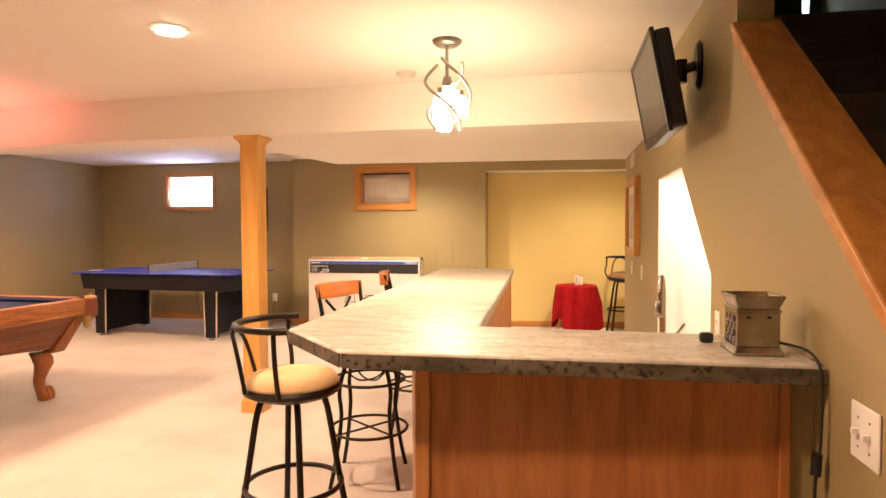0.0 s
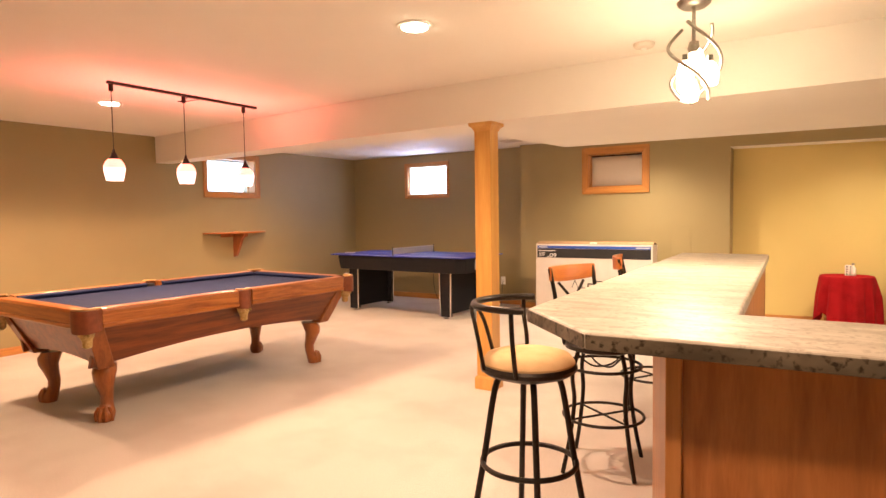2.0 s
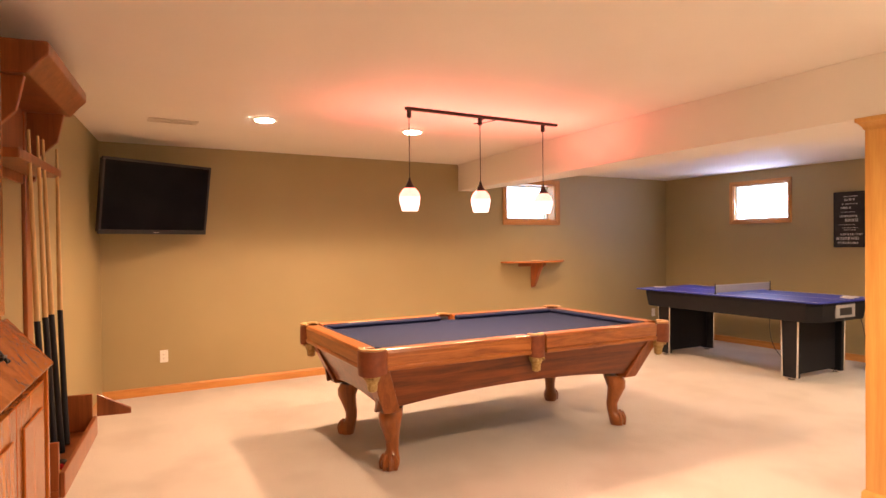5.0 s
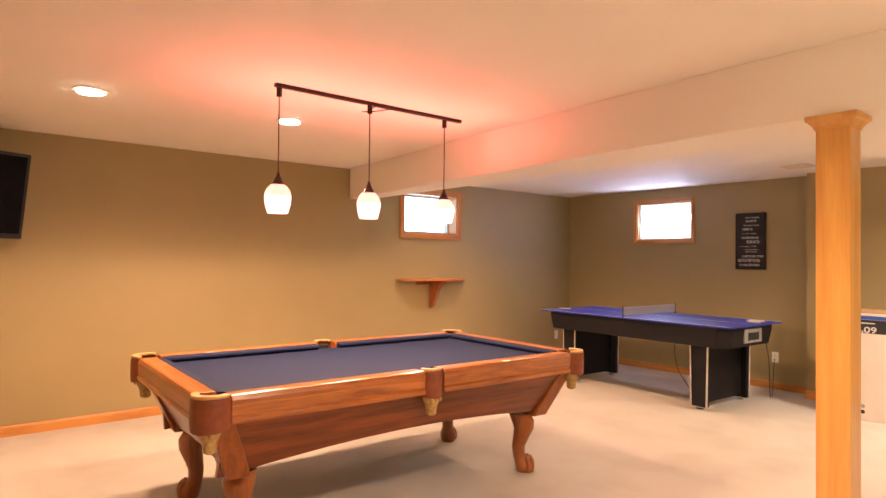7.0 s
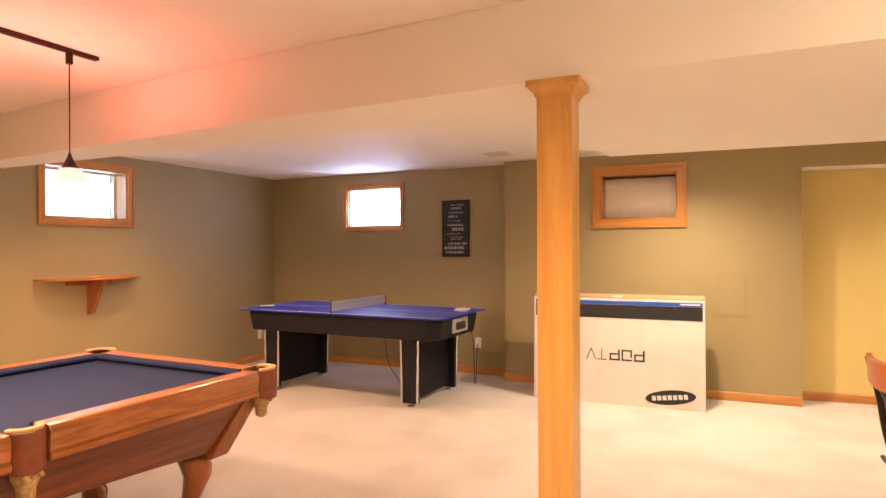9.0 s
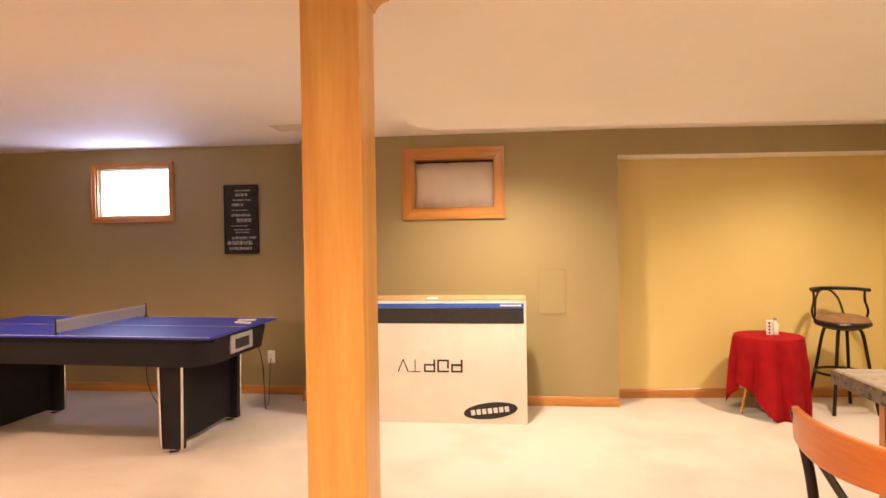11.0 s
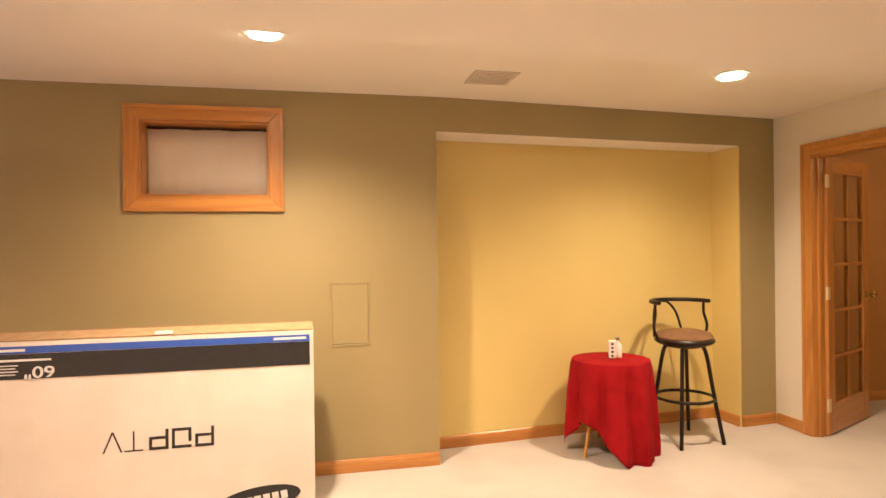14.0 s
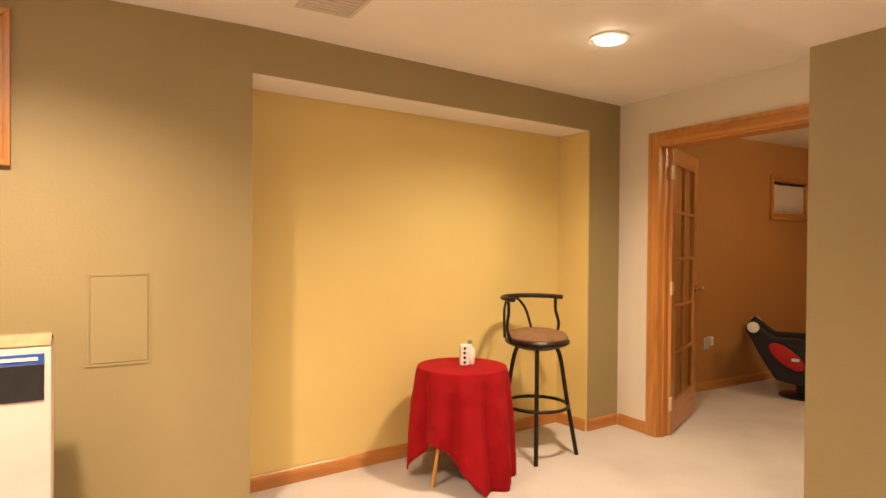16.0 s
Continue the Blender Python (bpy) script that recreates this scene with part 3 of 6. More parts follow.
# ---- recessed lights ----
def can_light(x, y, z, power, colour=WARM, spread=156, blend=0.85):
    ob = thing("recessed_light", "white-trimmed recessed ceiling light, switched on", "light", pose(x, y, z), "recessed ceiling lights")
    bm = bmn()
    lathe(bm, [(0.072, -0.001), (0.095, -0.001), (0.095, -0.006), (0.075, -0.010)], 32)
    bm.faces.ensure_lookup_table()
    part("trim_ring", bm, "white_plastic", ob, smooth=True)
    bm = bmn()
    lathe(bm, [(0.070, -0.012), (0.066, -0.018), (0.03, -0.021)], 28)
    part("lens", bm, "can_glow", ob, "glowing frosted lens", smooth=True)
    lamp("can_lamp", "SPOT", (x, y, z - 0.05), power, colour, 0.055, (x, y, 0), spread, blend)


for cx, cy, p in ((-1.675, 2.685, 190), (-4.98, 2.92, 150), (-5.04, 1.715, 130), (-0.45, 0.95, 120)):
    can_light(cx, cy, CEIL2, p, AMBER if cx < -4 else WARM)
can_light(-1.735, 6.88, CEIL, 268, HALOGEN, 152, 1.0)
can_light(0.73, 7.12, CEIL, 172, HALOGEN, 150, 1.0)
can_light(-4.80, 5.57, CEIL, 74, (1.0, 0.54, 0.29))
# unseen can, added so the drink shelf casts its shadow on the wall
can_light(-5.66, 5.52, CEIL, 82, AMBER, 140, 1.0)


def ceiling_vent(x, y, z, sx, sy, rz=0):
    ob = thing("ceiling_vent", "cream painted louvred ceiling register", "vent", pose(x, y, z, 0, 0, rz), "ceiling registers")
    bm = boxes((-sx / 2, sx / 2, -sy / 2, -sy / 2 + 0.018, -0.008, -0.001), (-sx / 2, sx / 2, sy / 2 - 0.018, sy / 2, -0.008, -0.001),
               (-sx / 2, -sx / 2 + 0.018, -sy / 2 + 0.018, sy / 2 - 0.018, -0.008, -0.001), (sx / 2 - 0.018, sx / 2, -sy / 2 + 0.018, sy / 2 - 0.018, -0.008, -0.001))
    part("frame", bm, "vent", ob)
    part("backing", boxes((-sx / 2 + 0.018, sx / 2 - 0.018, -sy / 2 + 0.018, sy / 2 - 0.018, -0.002, -0.001)), "vent", ob)
    n = 7
    for i in range(n):
        yy = -sy / 2 + 0.025 + (sy - 0.05) * i / (n - 1)
        part("slat", boxes((-sx / 2 + 0.019, sx / 2 - 0.019, yy - 0.007, yy + 0.005, -0.007, -0.003)), "vent", ob)


ceiling_vent(-0.565, 7.40, CEIL, 0.25, 0.25)
ceiling_vent(-3.35, 7.30, CEIL, 0.24, 0.24)
smoke = thing("smoke_detector", "small round cream detector on the ceiling", "detector", pose(-0.76, 3.75, CEIL2))
bm = bmn()
lathe(bm, [(0.035, -0.030), (0.055, -0.024), (0.062, -0.010), (0.062, -0.001)], 28)
part("housing", bm, "vent", smoke, smooth=True)
bm = bmn()
lathe(bm, [(0.012, -0.036), (0.018, -0.033), (0.018, -0.0305)], 16)
part("test_button", bm, "white_plastic", smoke, smooth=True)
ceiling_vent(-5.42, 1.13, CEIL2, 0.14, 0.34)


# ---- column ----
col = thing("support_column", "honey maple boxed support column with moulded cap", "column", pose(-2.0, 4.08, 0))
tagged(col, kind="structure")
part("shaft", boxes((-0.066, 0.066, -0.066, 0.066, 0.10, 1.955)), "column", col, bevel=0.003)
bm = bmn()
lathe(bm, [(0.080, 0.0), (0.080, 0.085), (0.072, 0.098), (0.067, 0.10)], 4, square=True)
part("base", bm, "column", col, bevel=0.002)
bm = bmn()
lathe(bm, [(0.067, 1.948), (0.071, 1.951), (0.074, 1.962), (0.088, 1.980), (0.097, 1.986), (0.099, 1.990), (0.099, 2.009)], 4, square=True)
part("cap", bm, "column", col, "mitred crown cap", bevel=0.002)


# ---- stairs behind the east wall ----
stairs = thing("staircase", "carpeted straight staircase rising behind the half wall", "stairs", Matrix())
tagged(stairs, kind="structure")
for i in range(13):
    y0 = 0.62 + 0.245 * i
    z1 = 0.19 * (i + 1)
    b = boxes((0.942, 1.885, y0 - 0.02, y0 + 0.245, z1 - 0.20, z1))
    part("step", b, "stair_carpet", stairs, bevel=0.018)
bm = bmn()
prism(bm, [(0.937, 0.75, 0.80 - 0.75), (0.937, 3.9, 2.46 - 0.20), (0.937, 3.9, 2.46 - 0.24), (0.937, 0.75, 0.0)], (0.95, 0, 0))
part("soffit_board", bm, "white_wall", stairs)
structure(part("wall_stair_east", boxes((1.89, 1.945, -2.2, 6.09, 0, 5.0)), "wall"), "olive tan stairwell wall", "wall")
structure(part("wall_stair_top", boxes((0.936, 1.885, 4.45, 4.55, 2.46, 5.0)), "wall"), "stairwell end wall", "wall")
structure(part("floor_upper", boxes((0.936, 1.885, 3.80, 4.55, 2.30, 2.46)), "stair_carpet"), "carpeted upper landing", "floor")
structure(part("wall_stair_upper", boxes((XE, XE + TH, -2.2, 2.29, CEIL + 0.125, 5.0)), "wall"), "upper stairwell wall", "wall")
structure(part("ceiling_stair", boxes((XE, 1.95, -2.2, 5.3, 5.0, 5.1)), "ceiling"), "stairwell ceiling", "ceiling")
structure(part("wall_under_stair", boxes((0.936, 1.885, 4.12, 4.2, 0, 2.29)), "white_wall"), "white painted closet wall under the stairs", "wall")
structure(part("wall_under_stair", boxes((1.86, 1.885, 2.2, 4.12, 0, 1.95)), "white_wall"), "white painted closet wall under the stairs", "wall")
structure(part("wall_under_stair", boxes((0.94, 1.86, 2.50, 2.56, 0, 1.25)), "white_wall"), "white painted closet wall under the stairs", "wall")
bm = bmn()
prism(bm, [(XE + 0.004, 4.080, 0), (XE + 0.004, 4.080, 1.646), (XE + 0.004, 3.313, 1.646), (XE + 0.004, 3.31, 1.654), (XE + 0.004, 4.089, 1.654), (XE + 0.004, 4.089, 0)], (TH - 0.006, 0, 0))
structure(part("closet_reveal", bm, "white_wall"), "white painted reveal of the under-stair opening", "trim")
lamp("closet_lamp", "POINT", (1.35, 3.85, 1.60), 34, (1.0, 0.86, 0.70), 0.05)
bulb = thing("closet_bulb", "bare lit bulb in the under-stair closet", "light", pose(1.35, 3.85, 1.68))
bm = bmn()
lathe(bm, [(0.012, 0.06), (0.013, 0.03), (0.028, 0.0), (0.03, -0.02), (0.012, -0.045)], 16)
part("bulb", bm, "bulb_glow", bulb, smooth=True)
bm = bmn()
lathe(bm, [(0.02, 0.26), (0.02, 0.06)], 12)
part("socket", bm, "white_plastic", bulb)
slit = thing("stair_window", "narrow bright window high in the stairwell", "window", pose(1.775, 4.445, 2.92))
tagged(slit, kind="structure")
part("window_frame", boxes((-0.20, -0.022, -0.03, 0, -0.28, 0.45), (0.022, 0.09, -0.03, 0, -0.28, 0.45)), "black_matte", slit, bevel=0.004)
part("pane", boxes((-0.022, 0.022, -0.012, -0.004, -0.28, 0.45)), "day", slit)

bm = bmn()
cap0, cap1 = 0.52, 2.30
prism(bm, [(XE - 0.022, cap0, slope_z(cap0) + 0.002), (XE - 0.022, cap1, slope_z(cap1) + 0.002), (XE - 0.022, cap1, slope_z(cap1) + 0.034), (XE - 0.022, cap0, slope_z(cap0) + 0.034)], (TH + 0.044, 0, 0))
rail = part("stair_cap", bm, "oak_y", bevel=0.006)
structure(rail, "honey oak cap board on the sloping stair half wall", "trim")
bm = bmn()
prism(bm, [(XE - 0.013, cap0, slope_z(cap0) - 0.032), (XE - 0.013, cap1, slope_z(cap1) - 0.032), (XE - 0.013, cap1, slope_z(cap1)), (XE - 0.013, cap0, slope_z(cap0))], (0.012, 0, 0))
structure(part("trim", bm, "oak_y", bevel=0.004), "oak moulding under the stair cap", "trim")

# ---- room beyond the french door ----
structure(part("wall_far_north", cells([2.071, 4.30, 5.0, 6.2], [0, 1.60, 1.94, TOP], lambda u, z: not (4.30 < u < 5.0 and 1.60 < z < 1.94), "x", 8.48, 8.70), "orange"), "burnt orange painted wall of the next room", "wall")
structure(part("wall_far_east", boxes((6.0, 6.2, 4.4, 8.48, 0, TOP)), "orange"), "burnt orange painted wall of the next room", "wall")
structure(part("wall_far_south", boxes((1.95, 6.2, 4.3, 4.4, 0, TOP)), "orange"), "burnt orange painted wall of the next room", "wall")
structure(part("ceiling_far", boxes((1.95, 6.2, 4.3, 6.095, CEIL, CEIL + 0.12)), "ceiling"), "cream ceiling of the next room", "ceiling")
structure(part("wall_far_corner", boxes((1.955, 2.07, 8.351, 8.70, 0, TOP)), "orange"), "burnt orange painted wall of the next room", "wall")
structure(part("wall_far_west", boxes((1.955, 2.07, 4.4, 6.095, 0, TOP)), "orange"), "burnt orange painted wall of the next room", "wall")
baseboard("baseboard", "x", 2.10, 6.0, 8.48, -1)
window("window_4", "small oak-cased window with a white curtain in the next room", "x", (4.30, 5.0, 1.60, 1.94), 8.48, -1, 0.10, fabric=True, width=0.05)
structure(part("backdrop", boxes((4.1, 5.2, 8.75, 8.77, 1.4, 2.1)), "day2"), "pale daylight behind the small window", "backdrop")
# unseen source, added to light the next room
lamp("next_room_fill_light", "POINT", (3.6, 6.6, 2.1), 32, (1.0, 0.68, 0.36), 0.1)

# french door and its frame
door = thing("door_1", "open oak french door with ten glass panes", "door", pose(XD + 0.09, 7.757, 0, 0, 0, 25))
tagged(door, kind="structure")
DW, DH, DT = 0.74, 1.955, 0.035
ST = 0.105
part("stile", boxes((0, ST, -DT / 2, DT / 2, 0.012, DH)), "oak_z", door, bevel=0.003)
part("stile", boxes((DW - ST, DW, -DT / 2, DT / 2, 0.012, DH)), "oak_z", door, bevel=0.003)
part("rail", boxes((ST, DW - ST, -DT / 2, DT / 2, DH - 0.11, DH)), "oak", door, bevel=0.003)
part("rail", boxes((ST, DW - ST, -DT / 2, DT / 2, 0.012, 0.22)), "oak", door, bevel=0.003)
gz0, gz1 = 0.22, DH - 0.11
part("muntin", boxes((DW / 2 - 0.011, DW / 2 + 0.011, -0.012, 0.012, gz0, gz1)), "oak_z", door)
for k in range(1, 5):
    z = gz0 + (gz1 - gz0) * k / 5
    part("muntin", boxes((ST, DW / 2 - 0.011, -0.012, 0.012, z - 0.011, z + 0.011), (DW / 2 + 0.011, DW - ST, -0.012, 0.012, z - 0.011, z + 0.011)), "oak", door)
for k in range(5):
    za, zb = gz0 + (gz1 - gz0) * k / 5 + 0.011, gz0 + (gz1 - gz0) * (k + 1) / 5 - 0.011
    for a, b in ((ST, DW / 2 - 0.011), (DW / 2 + 0.011, DW - ST)):
        part("pane", boxes((a, b, -0.002, 0.002, za, zb)), "glass", door)
for z in (0.22, 1.0, 1.78):
    part("hinge", boxes((-0.030, 0.012, -DT / 2 - 0.010, -DT / 2 + 0.004, z - 0.045, z + 0.045)), "hinge", door, "brass butt hinge", bevel=0.002)
bm = bmn()
lathe(bm, [(0.026, 0.0), (0.026, 0.006), (0.011, 0.012), (0.011, 0.03), (0.026, 0.042), (0.028, 0.055), (0.018, 0.068)], 20, pose(DW - 0.055, -DT / 2, 0.96, 90))
part("knob", bm, "brass", door, "polished brass knob", smooth=True)
frame_door = thing("door_frame", "honey oak door casing and jamb", "door frame", Matrix())
tagged(frame_door, kind="structure")
for x0, x1, s in ((XD - 0.02, XD - 0.001, 1),):
    part("casing", boxes((x0, x1, 7.760, 7.845, 0, 2.045)), "oak_z", frame_door, bevel=0.005)
    part("casing", boxes((x0, x1, 6.225, 7.760, 1.96, 2.045)), "oak_y", frame_door, bevel=0.005)
    part("casing_bead", boxes((x0 - 0.008, x0, 7.820, 7.845, 0, 2.045), (x0 - 0.008, x0, 6.225, 7.820, 2.02, 2.045)), "oak_z", frame_door, bevel=0.003)
part("jamb", boxes((XD - 0.001, XD + 0.125, 7.761, 7.774, 0, 1.96)), "oak_z", frame_door)
part("jamb", boxes((XD - 0.001, XD + 0.125, 6.28, 7.761, 1.947, 1.96)), "oak_y", frame_door)
part("door_stop", boxes((XD + 0.03, XD + 0.05, 7.747, 7.761, 0, 1.947)), "oak_z", frame_door)

# rocker chair in the next room
chair = thing("rocker_chair", "black and red padded floor rocker chair with speakers", "chair", pose(3.82, 8.02, 0.0, 0, 0, -60) @ Matrix.Scale(0.93, 4))
prof = smooth_path([(0.50, 0, 0.30), (0.30, 0, 0.22), (0.10, 0, 0.20), (-0.06, 0, 0.30), (-0.18, 0, 0.48), (-0.25, 0, 0.60)], 5)


def pad(width, off, thick, material, name, y0=0.0, lo=0, hi=None, label=""):
    bm = bmn()
    pts = prof[lo:hi]
    lower = [Vector(p) for p in pts]
    norm = []
    for i, p in enumerate(lower):
        a, b = lower[max(i - 1, 0)], lower[min(i + 1, len(lower) - 1)]
        t = (b - a).normalized()
        norm.append(Vector((t.z, 0, -t.x)))
    ring = [p + n * off for p, n in zip(lower, norm)] + [p + n * (off + thick) for p, n in reversed(list(zip(lower, norm)))]
    prism(bm, [(p.x, y0 - width / 2, p.z) for p in ring], (0, width, 0))
    part(name, bm, material, chair, label, bevel=0.015)


pad(0.40, -0.03, 0.03, "black_fabric", "shell")
pad(0.20, 0.002, 0.05, "red_fabric", "cushion", 0.0, 4, 20, "red centre cushion")
pad(0.12, 0.002, 0.06, "black_fabric", "bolster", 0.165, 3, 24)
pad(0.12, 0.002, 0.06, "black_fabric", "bolster", -0.165, 3, 24)
for s in (-1, 1):
    bm = bmn()
    lathe(bm, [(0.05, 0), (0.05, 0.02), (0.04, 0.026)], 20, pose(-0.29, s * 0.245, 0.64, 90 * (1 if s < 0 else -1), 0, 0))
    part("speaker", bm, "white_plastic", chair, "round pale grey speaker", smooth=True)
    # padded arm with a red side inset
    bm = bmn()
    y0 = s * 0.245
    prism(bm, [(-0.30, y0, 0.70), (-0.36, y0, 0.62), (-0.22, y0, 0.36), (-0.10, y0, 0.17), (0.18, y0, 0.12), (0.46, y0, 0.20), (0.44, y0, 0.50), (0.20, y0, 0.56), (-0.12, y0, 0.56), (-0.22, y0, 0.64)], (0, -s * 0.05, 0))
    arm = part("arm", bm, "black_fabric", chair, bevel=0.018)
    bm = bmn()
    lathe(bm, [(0.17, 0.0), (0.165, 0.012), (0.12, 0.02)], 24, pose(-0.02, y0, 0.39, 90 * (1 if s < 0 else -1), 0, 0) @ pose(0, 0, 0, 0, 0, -38 * (1 if s < 0 else -1)) @ Matrix.Diagonal((1.0, 0.42, 1.0, 1.0)))
    part("side_inset", bm, "red_fabric", arm, "red padded side inset", smooth=True)
    # white bar standing in for a highlight on the red side inset
    part("inset_highlight", boxes((0.02, 0.08, y0 - 0.0225 if s < 0 else y0 + 0.0215, y0 - 0.0215 if s < 0 else y0 + 0.0225, 0.36, 0.385)), "white_ink", arm)
bm = bmn()
lathe(bm, [(0.20, 0.0), (0.20, 0.012), (0.06, 0.03), (0.06, 0.20)], 24, pose(0.12, 0, 0))
part("pedestal_base", bm, "black_plastic", chair, smooth=True)

# ---- bar ----
BZ = 1.03
bar = thing("bar_cabinet", "red oak L-shaped bar base with plain panels and corner posts", "bar", Matrix())
part("front_panel", boxes((-0.125, 0.735, 1.565, 1.58, 0.0, BZ - 0.046)), "panel", bar)
part("corner_post", boxes((-0.165, -0.125, 1.553, 1.60, 0.0, BZ - 0.046)), "panel_post", bar, bevel=0.004)
part("corner_post", boxes((0.735, 0.760, 1.556, 1.60, 0.0, BZ - 0.046)), "panel", bar, bevel=0.003)
part("filler_strip", boxes((0.760, XE - 0.001, 1.572, 1.59, 0.0, BZ - 0.046)), "wall", bar)
west = [(-0.165, 1.60), (-0.425, 2.55), (-0.515, 4.54)]
for (xa, ya), (xb, yb) in zip(west, west[1:]):
    bm = bmn()
    prism(bm, [(xa, ya, 0), (xb, yb, 0), (xb + 0.015, yb, 0), (xa + 0.015, ya, 0)], (0, 0, BZ - 0.046))
    part("side_panel", bm, "panel", bar)
bm = bmn()
prism(bm, [(-0.058, 1.935, 0), (-0.166, 4.54, 0), (-0.181, 4.54, 0), (-0.073, 1.935, 0)], (0, 0, BZ - 0.046))
part("inner_panel", bm, "panel", bar)
bm = bmn()
prism(bm, [(-0.149, 1.60, 0.001), (-0.409, 2.55, 0.001), (-0.499, 4.539, 0.001), (-0.182, 4.539, 0.001), (-0.078, 1.96, 0.001), (-0.106, 1.60, 0.001)], (0, 0, BZ - 0.048))
part("knee_wall", bm, "panel", bar)
part("inner_panel", boxes((-0.073, XE - 0.001, 1.90, 1.915, 0.0, BZ - 0.046)), "panel", bar)
part("end_panel", boxes((-0.61, -0.165, 4.54, 4.565, 0.0, BZ - 0.046)), "panel_post", bar)
part("base_trim", boxes((-0.125, 0.735, 1.550, 1.565, 0.0, 0.08)), "panel_post", bar, bevel=0.004)

top = thing("bar_countertop", "grey-beige speckled laminate bar top with rolled edge", "countertop", Matrix())
bm = bmn()
prism(bm, [(-0.338, 1.462, BZ - 0.045), (XE - 0.002, 1.495, BZ - 0.045), (XE - 0.002, 1.90, BZ - 0.045), (-0.038, 1.92, BZ - 0.045), (-0.150, 4.62, BZ - 0.045), (-0.708, 4.62, BZ - 0.045), (-0.628, 1.765, BZ - 0.045)], (0, 0, 0.045))
part("slab", bm, "counter", top, bevel=0.009)
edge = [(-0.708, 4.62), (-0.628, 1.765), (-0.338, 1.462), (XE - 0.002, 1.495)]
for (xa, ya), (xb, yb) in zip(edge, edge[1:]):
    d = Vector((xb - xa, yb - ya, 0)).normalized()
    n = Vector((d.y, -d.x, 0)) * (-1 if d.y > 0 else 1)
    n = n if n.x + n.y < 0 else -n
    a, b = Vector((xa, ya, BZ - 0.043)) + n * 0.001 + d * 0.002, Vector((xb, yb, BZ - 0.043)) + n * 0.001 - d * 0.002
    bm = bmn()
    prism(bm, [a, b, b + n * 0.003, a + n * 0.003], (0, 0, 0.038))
    part("edge_band", bm, "counter_edge_shaded", top, "speckled edge band, shade put into its darker colour", bevel=0.002)

sinkb = thing("sink_counter", "low laminate sink counter behind the bar", "countertop", Matrix())
part("cabinet", boxes((-0.07, XE - 0.002, 1.92, 2.46, 0.0, 0.84)), "panel", sinkb)
part("worktop", boxes((-0.085, XE - 0.002, 1.917, 2.49, 0.841, 0.88)), "counter", sinkb, bevel=0.006)
tap = thing("faucet", "chrome gooseneck bar faucet on the sink counter", "faucet", pose(0.575, 2.28, 0.881))
bm = bmn()
lathe(bm, [(0.026, 0), (0.026, 0.012), (0.016, 0.03), (0.014, 0.06)], 20)
part("base", bm, "chrome", tap, smooth=True)
bm = bmn()
tube(bm, smooth_path([(0, 0, 0.05), (0, 0, 0.20), (-0.004, -0.012, 0.262), (-0.012, -0.05, 0.287), (-0.02, -0.09, 0.262), (-0.024, -0.10, 0.215)], 8), 0.011, 12)
part("spout", bm, "chrome", tap, smooth=True)
bm = bmn()
lathe(bm, [(0.012, 0.0), (0.018, 0.005), (0.018, 0.05), (0.012, 0.06)], 16, pose(-0.024, -0.10, 0.155))
part("spray_head", bm, "chrome", tap, smooth=True)
bm = bmn()
tube(bm, [(0.012, 0.0, 0.06), (0.05, 0.0, 0.085), (0.075, 0.0, 0.12)], 0.006)
part("lever", bm, "chrome", tap, smooth=True)

# wax warmer on the bar with its cord
warmer = thing("wax_warmer", "square pewter wax warmer with flared dish, on the bar", "warmer", pose(0.692, 1.64, BZ, 0, 0, 2) @ Matrix.Diagonal((0.75, 0.75, 0.84, 1.0)))
bm = bmn()
lathe(bm, [(0.078, 0.0), (0.078, 0.010), (0.069, 0.022), (0.067, 0.026)], 4, square=True)
part("foot", bm, "pewter", warmer, bevel=0.003)
bm = bmn()
lathe(bm, [(0.067, 0.026), (0.067, 0.128)], 4, square=True)
part("body", bm, "pewter", warmer, bevel=0.004)
bm = bmn()
lathe(bm, [(0.070, 0.128), (0.070, 0.134), (0.064, 0.140), (0.078, 0.172), (0.078, 0.178), (0.070, 0.178), (0.055, 0.156)], 4, square=True)
part("dish", bm, "pewter", warmer, bevel=0.002)
for s in (-1, 1):
    part("slot", boxes((s * 0.032 - 0.006, s * 0.032 + 0.006, -0.0695, -0.0665, 0.110, 0.118)), "ink", warmer)
for i in range(5):
    for j in range(4):
        part("mosaic_chip", boxes((-0.0695, -0.0668, -0.045 + i * 0.019, -0.031 + i * 0.019, 0.036 + j * 0.021, 0.052 + j * 0.021)), "ink" if (i + j) % 2 else "nickel", warmer)
cord = thing("power_cord", "black power cord with inline switch hanging off the bar", "cord", Matrix())
bm = bmn()
tube(bm, smooth_path([(0.752, 1.62, BZ + 0.03), (0.79, 1.56, BZ + 0.025), (0.795, 1.50, BZ + 0.004), (0.797, 1.484, BZ - 0.05), (0.795, 1.482, 0.86), (0.79, 1.484, 0.80), (0.785, 1.482, 0.72), (0.795, 1.482, 0.45), (0.79, 1.47, 0.02), (0.79, 1.30, 0.006)], 6), 0.0035, 8)
part("cable", bm, "black_plastic", cord, smooth=True)
bm = bmn()
tube(bm, smooth_path([(0.79, 1.484, 0.835), (0.788, 1.484, 0.82), (0.787, 1.483, 0.80), (0.785, 1.482, 0.785)], 3), 0.011, 10)
part("inline_switch", bm, "black_plastic", cord, smooth=True)
part("cord_plug", boxes((0.592, 0.628, 1.745, 1.772, BZ, BZ + 0.028)), "black_plastic", cord, bevel=0.008)

# ---- bar stools ----
STOOLS = "bar stools"


